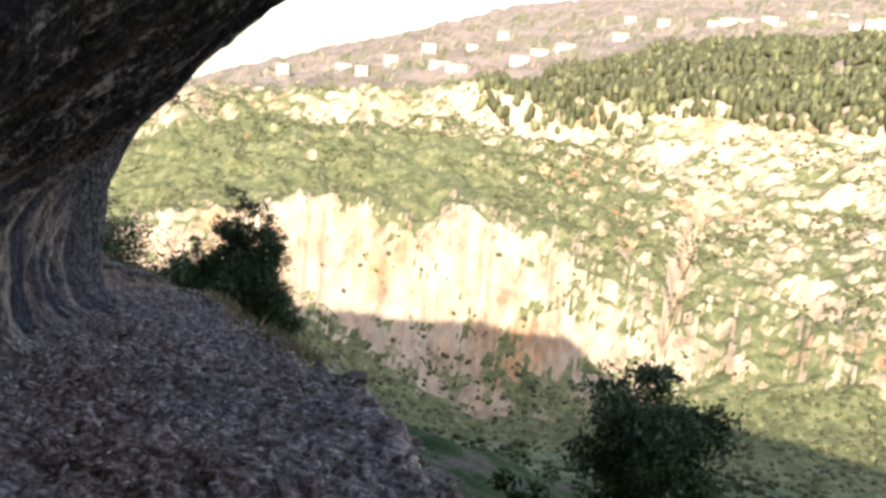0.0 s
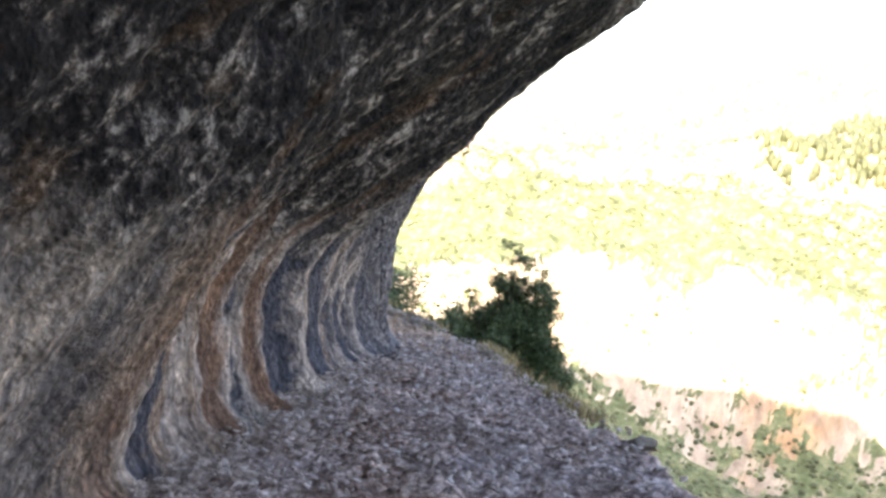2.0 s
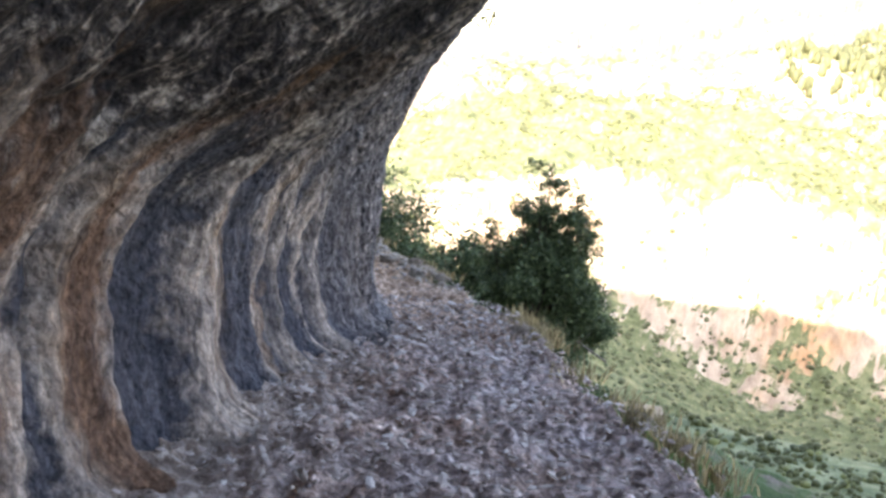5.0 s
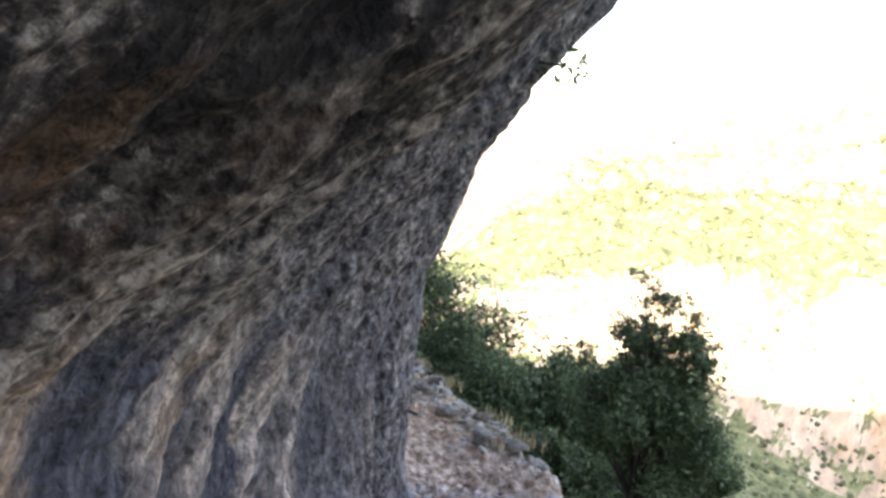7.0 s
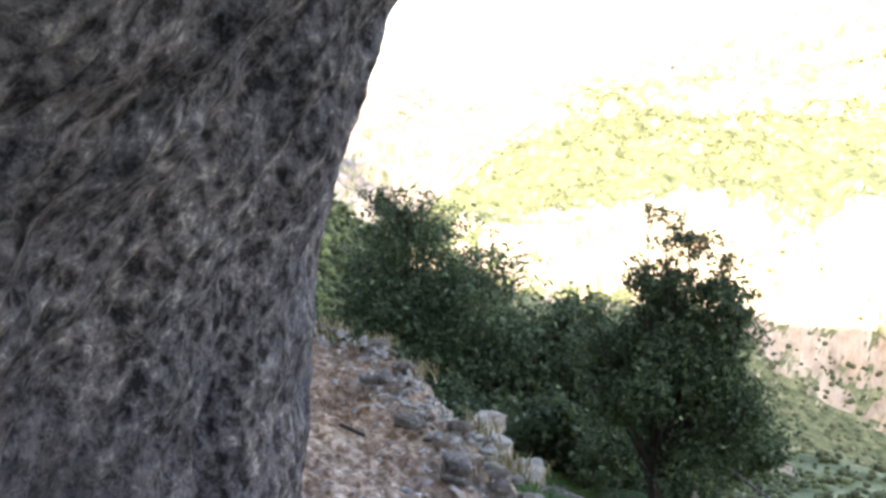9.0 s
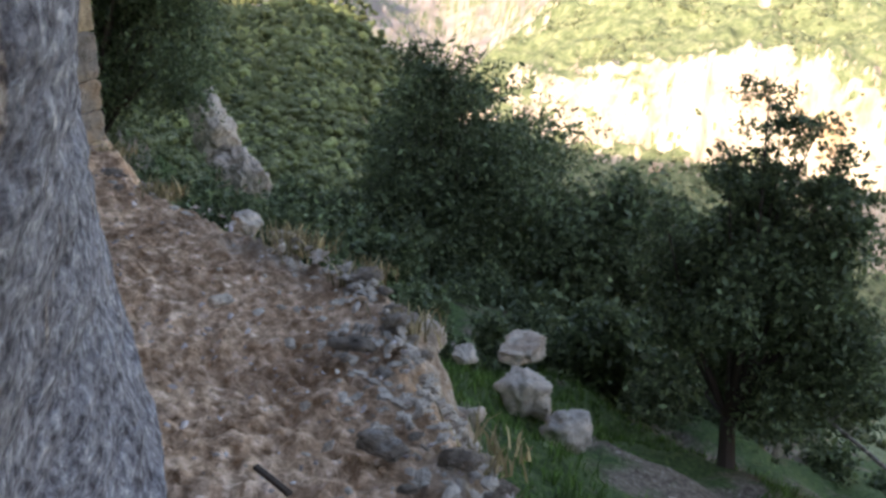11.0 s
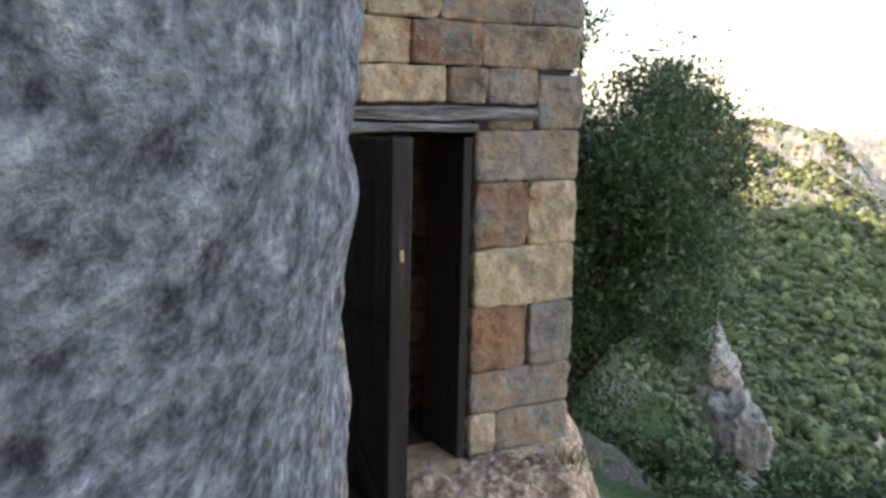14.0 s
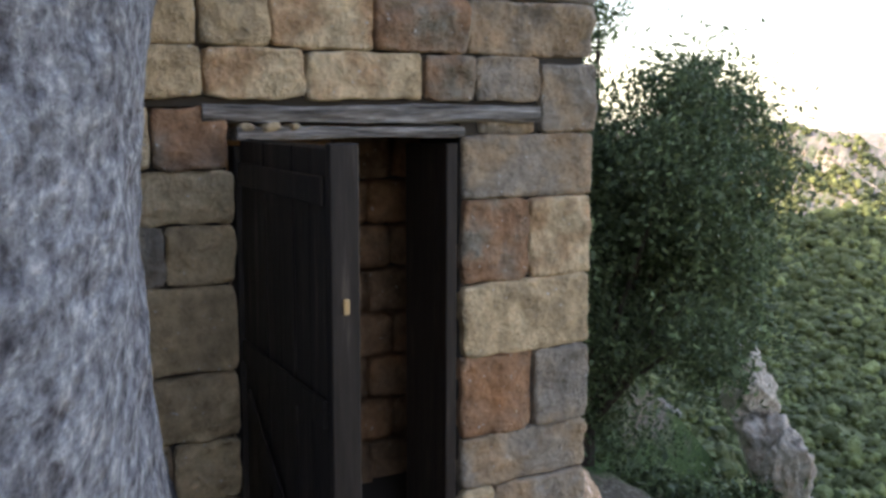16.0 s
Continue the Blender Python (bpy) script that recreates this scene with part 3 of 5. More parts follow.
def build_ledge():
    ys = np.concatenate([np.arange(-7, 0, 0.08), np.arange(0, 14, 0.024), np.arange(14, 18.4, 0.032)])
    ts = np.linspace(0, 1, 150)
    y, t = [g.ravel() for g in np.meshgrid(ys, ts, indexing="ij")]
    edge = np.interp(y, EDGE_Y, EDGE_X)
    back = np.interp(y, [-8, 1, 4.5, 7.5, 10.3, 11.8, 13.3, 14.3, 15.2, 18.4], [-6, -5.2, -2.6, -1.7, -1.2, -1.5, -2.4, -3.4, -5.0, -6.4])
    wob = np.array([noise.fractal((0, v * 1.3, 5), 0.8, 2.1, 4) for v in ys]).repeat(len(ts)) * 0.16
    x = back + (edge + wob + 0.35 - back) * t
    lip = (x - edge - wob)
    z = ledge_z(y) - (0.99 - 0.3 * smooth(13.0, 13.8, y)) * smooth(-0.05, 0.42, lip)
    p = np.stack([x, y, z * 0.4], 1)
    lumps = fractal(p * 1.1, 4) * 0.06 + np.abs(fractal(p * 6 + 4, 4)) * 0.055 + fractal(p * 13, 3) * 0.025
    lumps += (np.abs(fractal(p * 17 + 2, 3)) - 0.25) * 0.02
    rim = smooth(-0.5, -0.08, lip + fractal(p * 2.2, 3) * 0.16) * smooth(10.3, 11.6, y) * (1 - smooth(15.0, 15.8, y)) * (0.35 + 0.65 * smooth(-0.25, 0.15, fractal(p * 1.6 + 11, 3)))
    lumps += rim * (np.abs(fractal(p * 2.6 + 2, 5)) * 0.16 - 0.02)
    burnt = np.zeros(len(y))
    for hx, hy, hr, depth in ((-0.6, 5.09, 0.1, 0.1), (-0.09, 5.98, 0.16, 0.03)):
        hollow = np.exp(-(((x - hx) / hr) ** 2 + ((y - hy) / hr) ** 2))
        lumps -= hollow * depth
        burnt += hollow * depth * 8
    z = z + lumps - 0.05
    # the floor curls up at the wall's foot
    foot = wall_x(y, ledge_z(y))
    z = z + 0.07 * np.exp(-np.maximum(x - foot, 0) / 0.2) * (1 - smooth(12, 15, y)) - 0.05
    # the mound before the hut
    z = z + 0.12 * np.exp(-(((x + 3.7) / 0.7) ** 2 + ((y - 16.4) / 0.7) ** 2))
    me = mesh_of("floor", np.stack([x, y, z], 1), grid_faces(len(ys), len(ts)), FLOOR)
    apron = np.exp(-(np.maximum(x - foot - 0.1, 0) / 0.42) ** 1.5) * (1 - smooth(8.5, 10, y)) * (0.6 + 0.4 * smooth(0, 4, y))
    for name, values in (("apron", apron), ("rim", rim), ("burnt", np.clip(burnt, 0, 0.85))):
        me.attributes.new(name, "FLOAT", "POINT").data.foreach_set("value", values.astype(np.float32))
    ob = new("floor", me)
    return tagged(ob, "cave ledge floor of trampled earth and limestone rubble", kind="structure")


build_ledge()


def set_flow(me, up, along):
    """Keeps, for the rock's grain, the metres up along the wall's curve and sideways."""
    me.attributes.new("flow", "FLOAT_VECTOR", "POINT").data.foreach_set("vector", np.stack([up, along, np.zeros(len(up))], 1).astype(np.float32).ravel())


# how far the flutes of the lower wall stand out (+) or lie back (-) along the ledge
FLUTE_Y = [4.0, 4.6, 4.95, 5.1, 5.25, 5.6, 5.75, 5.95, 6.1, 6.3, 6.45, 6.5, 6.6, 6.67, 6.8, 6.95, 7.05, 7.35, 7.47, 7.6, 7.9, 8.02, 8.3, 8.42, 8.55, 8.68, 8.8, 8.94, 9.03, 9.15, 9.28, 9.45, 9.7, 9.85, 9.95, 10.15, 10.6, 12.0]
FLUTE_D = [0.0, 0.05, 0.03, -0.03, 0.02, 0.0, 0.05, 0.05, 0.0, 0.01, 0.05, -0.04, -0.04, 0.03, 0.0, 0.045, -0.06, -0.08, 0.05, 0.04, 0.02, -0.03, -0.03, 0.03, -0.01, 0.04, -0.02, -0.02, 0.045, -0.02, 0.03, 0.0, 0.02, 0.06, -0.04, 0.03, 0.0, 0.0]


def build_wall():
    ys = np.concatenate([np.arange(-12, 1, 0.25), np.arange(1, 4.5, 0.033), np.arange(4.5, 12, 0.021), np.arange(12, 15.7, 0.03)])
    zs = np.concatenate([np.arange(-1.5, 1.8, 0.026), np.arange(1.8, 4, 0.045), np.linspace(4, 9, 40)])
    y, z = [g.ravel() for g in np.meshgrid(ys, zs, indexing="ij")]
    x = wall_x(y, z)
    x = x - 0.45 * np.maximum(1 - y, 0)
    over = np.maximum(z - 4, 0)
    reach = np.interp(y, [1, 7, 10.3, 12.3, 15], [1.1, 1.0, 0.45, 0.1, 0.2])
    x = x + reach * over * np.exp(-over / 3)
    xx = x.reshape(len(ys), len(zs))
    arc = np.concatenate([np.zeros((len(ys), 1)), np.cumsum(np.hypot(np.diff(xx, axis=1), np.diff(zs)[None]), axis=1)], 1).ravel()
    near = smooth(9.8, 11.3, y)
    arc = arc * (1 - near) + (z + 1.5) * 1.05 * near
    low = 1 - smooth(0.2, 1.1, z)
    q = np.stack([arc, y, z * 0], 1)
    bend = fractal(q * 0.8 + 3, 3) * 0.05
    flutes = np.interp(y + bend, FLUTE_Y, FLUTE_D) * (0.25 + 0.75 * low)
    flutes += fractal(np.stack([arc * 0.5, y * 4.5, z * 0 + 9], 1), 4) * 0.045 * (1 - near)
    coarse = fractal(np.stack([arc * 1.1, y * 2.6, z * 0 + 4], 1), 5) * 0.075 * (0.35 + 0.65 * smooth(-0.1, 0.8, z)) * (1 - 0.75 * near)
    knobs = fractal(np.stack([arc * 5, y * 8, z * 0 + 7], 1), 4) * 0.036 * (1 - near) + fractal(np.stack([arc * 8, y * 3.5, z * 0 + 7], 1), 4) * 0.024 * near
    hollows = np.minimum(fractal(np.stack([arc * 2.2, y * 5, z * 0 + 1], 1), 3) + 0.1, 0) * 0.16 * smooth(0.3, 1.0, z) * (1 - near)
    x = x + (flutes + coarse + knobs + hollows) * (1 - 0.6 * smooth(2.0, 3.2, z))
    # the flutes spread out into low toes on the floor
    foot = ledge_z(y)
    x = x + 0.16 * np.exp(-np.maximum(z - foot, 0) / 0.07) * (0.6 + 8 * np.maximum(flutes, -0.05)) * (1 - smooth(9.5, 11, y))
    x = x + 0.17 * np.exp(-np.maximum(z - foot, 0) / 0.17) * smooth(9.0, 9.8, y) * (1 - smooth(10.6, 11.3, y)) - 0.08 * np.exp(-(((y - 11.6) / 0.3) ** 2)) * (1 - smooth(-0.6, 0.2, z))
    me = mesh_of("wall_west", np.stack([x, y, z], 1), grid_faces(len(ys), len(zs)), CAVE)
    set_flow(me, arc, y)
    return tagged(new("wall_west", me), "overhanging limestone cave wall with tan, rust and grey streaks", kind="structure")


build_wall()


def build_mountain():
    line = [(150, -260), (40, -90), (9, -30), (6, -8), (5.5, 4), (4.5, 9), (1.5, 11), (-1.5, 13.5), (-5.2, 15.0), (-8.5, 17.5), (-25, 26), (-80, 40), (-240, 60)]
    dist = [0]
    for a, b in zip(line, line[1:]):
        dist.append(dist[-1] + math.dist(a, b))
    st = np.concatenate([np.linspace(0, dist[3], 60), np.linspace(dist[3], dist[10], 160)[1:], np.linspace(dist[10], dist[-1], 50)[1:]])
    px, py = np.interp(st, dist, [p[0] for p in line]), np.interp(st, dist, [p[1] for p in line])
    # crest height of this unseen cliff sets where shade ends across the valley
    hs = np.concatenate([np.linspace(7.2, 20, 26), np.linspace(22, 74, 30)])
    ks = np.arange(len(hs) + 8)
    verts = []
    for s, a, b in zip(st, px, py):
        # near the hut its foot is lowered to stop sun leaking underneath
        start = 7.2 if a > -3.4 else 2.3 if a > -5.3 else -3 - max(0, (b - 18)) * 0.2
        for k in ks:
            if k < len(hs):
                h = start + (hs[k] - hs[0]) * (74 - start) / (74 - hs[0])
                o = noise.fractal((a / 9, b / 9, h / 9), 0.9, 2.1, 5) * 1.6 * smooth(0, 6, h - start) - 0.05 * (h - start)
            else:
                h = 74 + (k - len(hs)) * 0.3
                o = -4 - (k - len(hs) + 1) * 22
            verts.append((a + o * 0.94, b + o * -0.1, h + noise.noise((a / 30, b / 30, 0)) * 5 * (h > 60)))
    me = mesh_of("mountain", verts, grid_faces(len(st), len(ks)), CAVE)
    set_flow(me, np.array([v[2] for v in verts]), st.repeat(len(ks)))
    ob = new("wall_north", me)
    return tagged(ob, "high grey limestone cliff above the cave, unseen, shaped to cast shade", kind="structure")


build_mountain()


# unseen walls added past the ledge's south end to keep low sun out
def build_south():
    xs, zs = np.arange(-14, 8.1, 0.4), np.arange(-9, 32, 0.8)
    x, z = [g.ravel() for g in np.meshgrid(xs, zs, indexing="ij")]
    y = -11.0 + fractal(np.stack([x, z, z * 0], 1) * 0.4, 4) * 0.6
    for name, q in (("sun_block_south", np.stack([x, y, z], 1)), ("sun_block_south", np.stack([7.6 + fractal(np.stack([z, x, x * 0], 1) * 0.4, 4) * 0.5, -11 - (x + 14) * 2.2, z], 1))):
        me = mesh_of(name, q, grid_faces(len(xs), len(zs)), CAVE)
        set_flow(me, z, x)
        tagged(new(name, me), "unseen rough limestone wall added to block the sun", kind="structure")


build_south()


# ---- the stone hut ----
HUT = pose(-4.3, 16.6, 0, 0, 0, -math.degrees(math.atan2(0.35, 0.94)))  # its y runs along the front, its x outwards


def block_mesh(w, h, d, seed, n=12, mat=None, rough=0.01):
    """A rough hewn block with a chiselled face; the front faces +x, y is its width."""
    rnd = random.Random(seed)
    bm = bmesh.new()
    facets = [(rnd.uniform(-0.5, 0.5) * w, rnd.uniform(-0.5, 0.5) * h, rnd.gauss(0, 0.24), rnd.gauss(0, 0.28), rnd.uniform(0.006, 0.024) * (1 + rough * 20)) for _ in range(7)]
    g = []
    for i in range(n):
        row = []
        for j in range(n):
            # rows crowd towards the rim so that the arrises stay crisp
            u, v = [0.5 - 0.5 * math.cos(math.pi * k / (n - 1)) for k in (i, j)]
            side, end = min(u, 1 - u) * w, min(v, 1 - v) * h
            y, z = (u - 0.5) * w, (v - 0.5) * h
            pull = 0.007 * math.exp(-(side**2 + end**2) / 0.0005)
            y -= math.copysign(pull, y) if abs(y) > 0.01 else 0
            z -= math.copysign(pull, z) if abs(z) > 0.01 else 0
            y += noise.noise((y * 9, z * 9, seed)) * 0.012
            z += noise.noise((y * 9, z * 9, seed + 31)) * 0.014
            face = min(c + (y - a) * p + (z - b) * q for a, b, p, q, c in facets)
            face = max(face, -0.014) + noise.fractal((y * 12 + seed * 1.7, z * 12, seed), 0.8, 2.1, 4) * (0.01 + rough * 0.5)
            drop = 0.014 * math.exp(-min(side, end) / 0.004)
            row.append(bm.verts.new((face - drop, y, z)))
        g.append(row)
    for i in range(n - 1):
        for j in range(n - 1):
            bm.faces.new((g[i][j], g[i + 1][j], g[i + 1][j + 1], g[i][j + 1]))
    ring = [g[i][0] for i in range(n)] + [g[n - 1][j] for j in range(1, n)] + [g[i][n - 1] for i in range(n - 2, -1, -1)] + [g[0][j] for j in range(n - 2, 0, -1)]
    back = [bm.verts.new((-d, v.co.y, v.co.z)) for v in ring]
    for k in range(len(ring)):
        bm.faces.new((ring[k], back[k], back[(k + 1) % len(ring)], ring[(k + 1) % len(ring)]))
    bm.normal_update()
    me = bpy.data.meshes.new("stone")
    bm.to_mesh(me)
    bm.free()
    me.materials.append(mat or WALL_STONE)
    me.polygons.foreach_set("use_smooth", np.arange(len(me.polygons)) < (n - 1) ** 2)
    return me


hut = new("stone_hut")
hut.matrix_world = HUT
tagged(hut, "small hut of rough hewn limestone blocks built under the cliff", "hut")
# rows of the front: bottom, top and the stones' ends along the front
T, G, U = WALL_STONE, GREY_STONE, RUST_STONE
FRONT = [
    (-1.42, -1.2, [-0.12, 0.1, 0.58], "GT"), (-1.2, -0.95, [-0.12, 0.06, 0.58], "TG"), (-0.95, -0.7, [-0.12, 0.58], "G"),
    (-0.7, -0.32, [-0.12, 0.27, 0.58], "UG"), (-0.32, 0.02, [-0.12, 0.58], "T"), (0.02, 0.4, [-0.12, 0.23, 0.58], "UT"),
    (0.4, 0.69, [-0.12, 0.58], "G"), (0.69, 1.01, [0.28, 0.58], "G")]
FRONT_LEFT = [
    (-1.42, -1.02, [-2.1, -1.6, -1.14], "TT"), (-1.02, -0.77, [-2.2, -1.42, -1.14], "TG"), (-0.77, -0.52, [-2.1, -1.41, -1.14], "GT"), (-0.52, -0.24, [-2.1, -1.5, -1.14], "TT"), (-0.24, 0.11, [-2.2, -1.55, -1.14], "TT"),
    (0.11, 0.35, [-2.1, -1.41, -1.14], "GT"), (0.35, 0.56, [-2.0, -1.5, -1.14], "TT"), (0.56, 0.8, [-2.1, -1.45, -1.16], "TU")]
FRONT_TOP = [
    (0.83, 1.03, [-2.2, -1.7, -1.25, -0.84, -0.31, -0.06, 0.28], "TTTTUG"), (1.03, 1.27, [-1.9, -1.55, -1.26, -0.98, -0.54, -0.1, 0.57], "TTTTUG"),
    (1.27, 1.55, [-2.1, -1.6, -1.28, -0.8, -0.36, 0.22, 0.58], "TTTTGG"), (1.55, 1.84, [-2.0, -1.5, -0.95, -0.55, -0.12, 0.32, 0.57], "TUTTGG"), (1.84, 2.12, [-2.1, -1.6, -1.1, -0.7, -0.2, 0.2, 0.57], "TTUTGG")]
count = 0
for z0, z1, ends, kinds in FRONT + FRONT_LEFT + FRONT_TOP:
    for a, b, kind in zip(ends, ends[1:], kinds):
        count += 1
        w, h = b - a - 0.004, z1 - z0 - 0.005
        ob = part("stone", block_mesh(w, h, 0.3, count, 18, {"T": T, "G": G, "U": U}[kind]), hut)
        ob.matrix_basis = pose(random.uniform(-0.008, 0.012), (a + b) / 2, (z0 + z1) / 2, random.uniform(-1, 1), 0, random.uniform(-1.5, 1.5))
# one thin stone fills the gap under the lintel course
ob = part("stone", block_mesh(0.3, 0.09, 0.3, 77, 8, GREY_STONE), hut)
ob.matrix_basis = pose(-0.012, 0.12, 0.735, 2, 0, 0)
part("core_wall", box_mesh("core", -0.45, -0.05, -0.12, 0.53, -1.6, 0.78, MORTAR), hut)
part("core_wall", box_mesh("core", -0.45, -0.05, -2.3, -1.16, -1.6, 0.78, MORTAR), hut)
part("core_wall", box_mesh("core", -0.45, -0.05, -2.3, 0.53, 0.8, 2.1, MORTAR), hut)
# side wall that faces up the slope
for k in range(11):
    z0 = -1.5 + k * 0.33
    for q in range(6):
        a = -0.3 - q * 0.42 - (k % 2) * 0.2
        ob = part("stone", block_mesh(0.41, 0.315, 0.25, 300 + k * 7 + q, 4), hut)
        ob.matrix_basis = pose(a - 0.2, 0.57, z0 + 0.16, 0, 0, 90)
part("core_wall", box_mesh("core", -2.9, -0.3, 0.2, 0.5, -1.6, 2.1, MORTAR), hut)
# inner walls and floor of the room
for k in range(9):
    z0 = -1.25 + k * 0.24
    for q in range(7):
        ob = part("stone", block_mesh(0.33, 0.225, 0.2, 500 + k * 9 + q, 5, INNER_STONE, 0.03), hut)
        ob.matrix_basis = pose(-0.95, -1.7 + q * 0.34 + (k % 2) * 0.15, z0 + 0.12, 0, 0, random.uniform(-3, 3))
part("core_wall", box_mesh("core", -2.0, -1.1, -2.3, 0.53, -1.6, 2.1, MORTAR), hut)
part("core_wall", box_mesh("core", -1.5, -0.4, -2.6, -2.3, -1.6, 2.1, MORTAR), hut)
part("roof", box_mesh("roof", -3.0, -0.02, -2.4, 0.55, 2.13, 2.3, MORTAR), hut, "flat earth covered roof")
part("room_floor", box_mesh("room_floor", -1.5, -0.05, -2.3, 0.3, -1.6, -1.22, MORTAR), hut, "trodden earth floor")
part("threshold", box_mesh("threshold", -0.35, 0.06, -1.0, -0.14, -1.32, -1.2, WARM_STEP, 0.02), hut, "worn stone threshold")


def old_beam(x0, x1, y0, y1, z0, z1, seed):
    """A split and weathered beam; y runs along it."""
    ny, nr = 90, 18
    a, t = [g.ravel() for g in np.meshgrid(np.linspace(y0, y1, ny), np.linspace(0, math.tau, nr, endpoint=False), indexing="ij")]
    c, k = np.cos(t), np.sin(t)
    r = 1 / np.maximum(np.abs(c), np.abs(k)) ** 0.8
    p = np.stack([a * 1.5, c * 2.2 + seed, k * 2.2], 1)
    split = fractal(p * [1, 2.2, 2.2], 4) * 0.3 + fractal(np.stack([a * 3, t * 0, t * 0 + seed], 1), 3) * 0.25
    x = (x0 + x1) / 2 + c * r * (x1 - x0) / 2 * (1 + split * 0.25)
    z = (z0 + z1) / 2 + k * r * (z1 - z0) / 2 * (1 + split)
    f = []
    for i in range(ny - 1):
        for j in range(nr):
            q = (j + 1) % nr
            f.append((i * nr + j, (i + 1) * nr + j, (i + 1) * nr + q, i * nr + q))
    me = bpy.data.meshes.new("lintel")
    me.from_pydata(np.stack([x, a, z], 1).tolist(), [], f + [tuple(range(nr)), tuple(range(ny * nr - 1, (ny - 1) * nr - 1, -1))])
    me.materials.append(TIMBER)
    return me


part("lintel", old_beam(-0.3, 0.015, -1.26, 0.26, 0.735, 0.815, 3), hut, "weathered grey timber lintel")
part("lintel", old_beam(-0.25, 0.02, -1.13, -0.13, 0.675, 0.725, 8), hut, "split pale grey timber lintel")
for k, (y, w) in enumerate([(-1.09, 0.07), (-0.99, 0.09), (-0.9, 0.05)]):
    ob = part("wedge_stone", block_mesh(w, 0.035, 0.1, 950 + k, 6), hut)
    ob.matrix_basis = pose(0.025, y, 0.725, 0, 0, 4)

door = new("door")
door.matrix_world = HUT
tagged(door, "dark painted double door of the hut standing open", "door", kind="structure")
part("frame", box_mesh("frame", -0.12, -0.02, -0.2, -0.145, -1.2, 0.65, DOOR_WOOD), door)
part("frame", box_mesh("frame", -0.12, -0.02, -1.135, -1.09, -1.2, 0.65, DOOR_WOOD), door)
leaf = part("leaf", box_mesh("leaf", 0.0, 0.94, -1.1, -1.08, -1.25, 0.68, DOOR_WOOD), door, "dark wooden leaf swung fully outwards")
for k in range(6):
    part("board", box_mesh("board", 0.003 + k * 0.156, 0.153 + k * 0.156, -1.118 - 0.002 * (k % 2), -1.101, -1.25, 0.675, DOOR_WOOD, 0.003), leaf)
for z0 in (-1.05, -0.2, 0.5):
    part("rail", box_mesh("rail", 0.02, 0.93, -1.135, -1.121, z0, z0 + 0.09, DOOR_WOOD, 0.003), leaf)
brace = part("brace", box_mesh("brace", -0.5, 0.5, -0.006, 0.006, -0.04, 0.04, DOOR_WOOD, 0.003), leaf)
brace.matrix_basis = pose(0.47, -1.129, -0.62, 0, 36, 0)
step = new("stone", block_mesh(0.42, 0.1, 0.3, 901, 8, WARM_STEP, 0.02))
step.matrix_world = HUT @ pose(0.18, -0.36, -1.19, 0, -84, 8)
tagged(step, "rusty orange flat stone before the doorway", "stone")
part("edge_post", box_mesh("edge_post", 0.945, 0.985, -1.125, -1.03, -1.26, 0.69, DOOR_WOOD), door)
# dark panel makes the black band at the doorway's right reveal
part("lining", box_mesh("lining", -0.44, -0.12, -0.2, -0.15, -1.2, 0.64, DOOR_WOOD), door, "dark panel on the right reveal of the doorway")
part("latch", box_mesh("latch", 0.986, 0.996, -1.088, -1.068, 0.17, 0.22, RUST), door, "dull brass latch")


# ---- rocks ----
def rock_mesh(w, d, h, seed, sub=3, mat=None):
    bm = bmesh.new()
    bmesh.ops.create_icosphere(bm, subdivisions=sub + 1, radius=0.5)
    pick = random.Random(seed)
    cuts = [(Vector((pick.gauss(0, 1), pick.gauss(0, 1), pick.gauss(0, 0.8))).normalized(), pick.uniform(0.3, 0.46)) for _ in range(9)]
    for v in bm.verts:
        c = v.co.copy()
        k = max(abs(c.x), abs(c.y), abs(c.z))
        c = c.lerp(c * (0.5 / k), 0.5)
        n = noise.fractal(c * 2.0 + Vector((seed * 3.1, seed, 0)), 0.7, 2.1, 3)
        c *= 1 + n * 0.3
        for plane, far in cuts:
            over = c.dot(plane) - far
            if over > 0:
                c -= plane * over * 0.92
        c *= 1 + noise.fractal(c * 4 + Vector((seed, 0, 0)), 0.7, 2.1, 5) * 0.16 - abs(noise.fractal(c * 3 + Vector((0, seed, 0)), 0.8, 2.1, 3)) * 0.2
        v.co = c
    for k, size in enumerate((w, d, h)):
        lo, hi = min(v.co[k] for v in bm.verts), max(v.co[k] for v in bm.verts)
        for v in bm.verts:
            v.co[k] = (v.co[k] - (lo + hi) / 2) * size / (hi - lo)
    me = bpy.data.meshes.new("rock")
    bm.to_mesh(me)
    bm.free()
    me.materials.append(mat or ROCK)
    me.polygons.foreach_set("use_smooth", np.ones(len(me.polygons), dtype=bool))
    return me


def rock(x, y, z, w, d, h, seed, label="pale weathered limestone boulder on the grassy slope", turn=0.0, tip=0.0):
    ob = new("boulder", rock_mesh(w, d, h, seed, 4 if h > 0.9 else 3))
    ob.matrix_world = pose(x, y, z, tip, 0, turn)
    return tagged(ob, label, "rock", "boulders by the ledge")


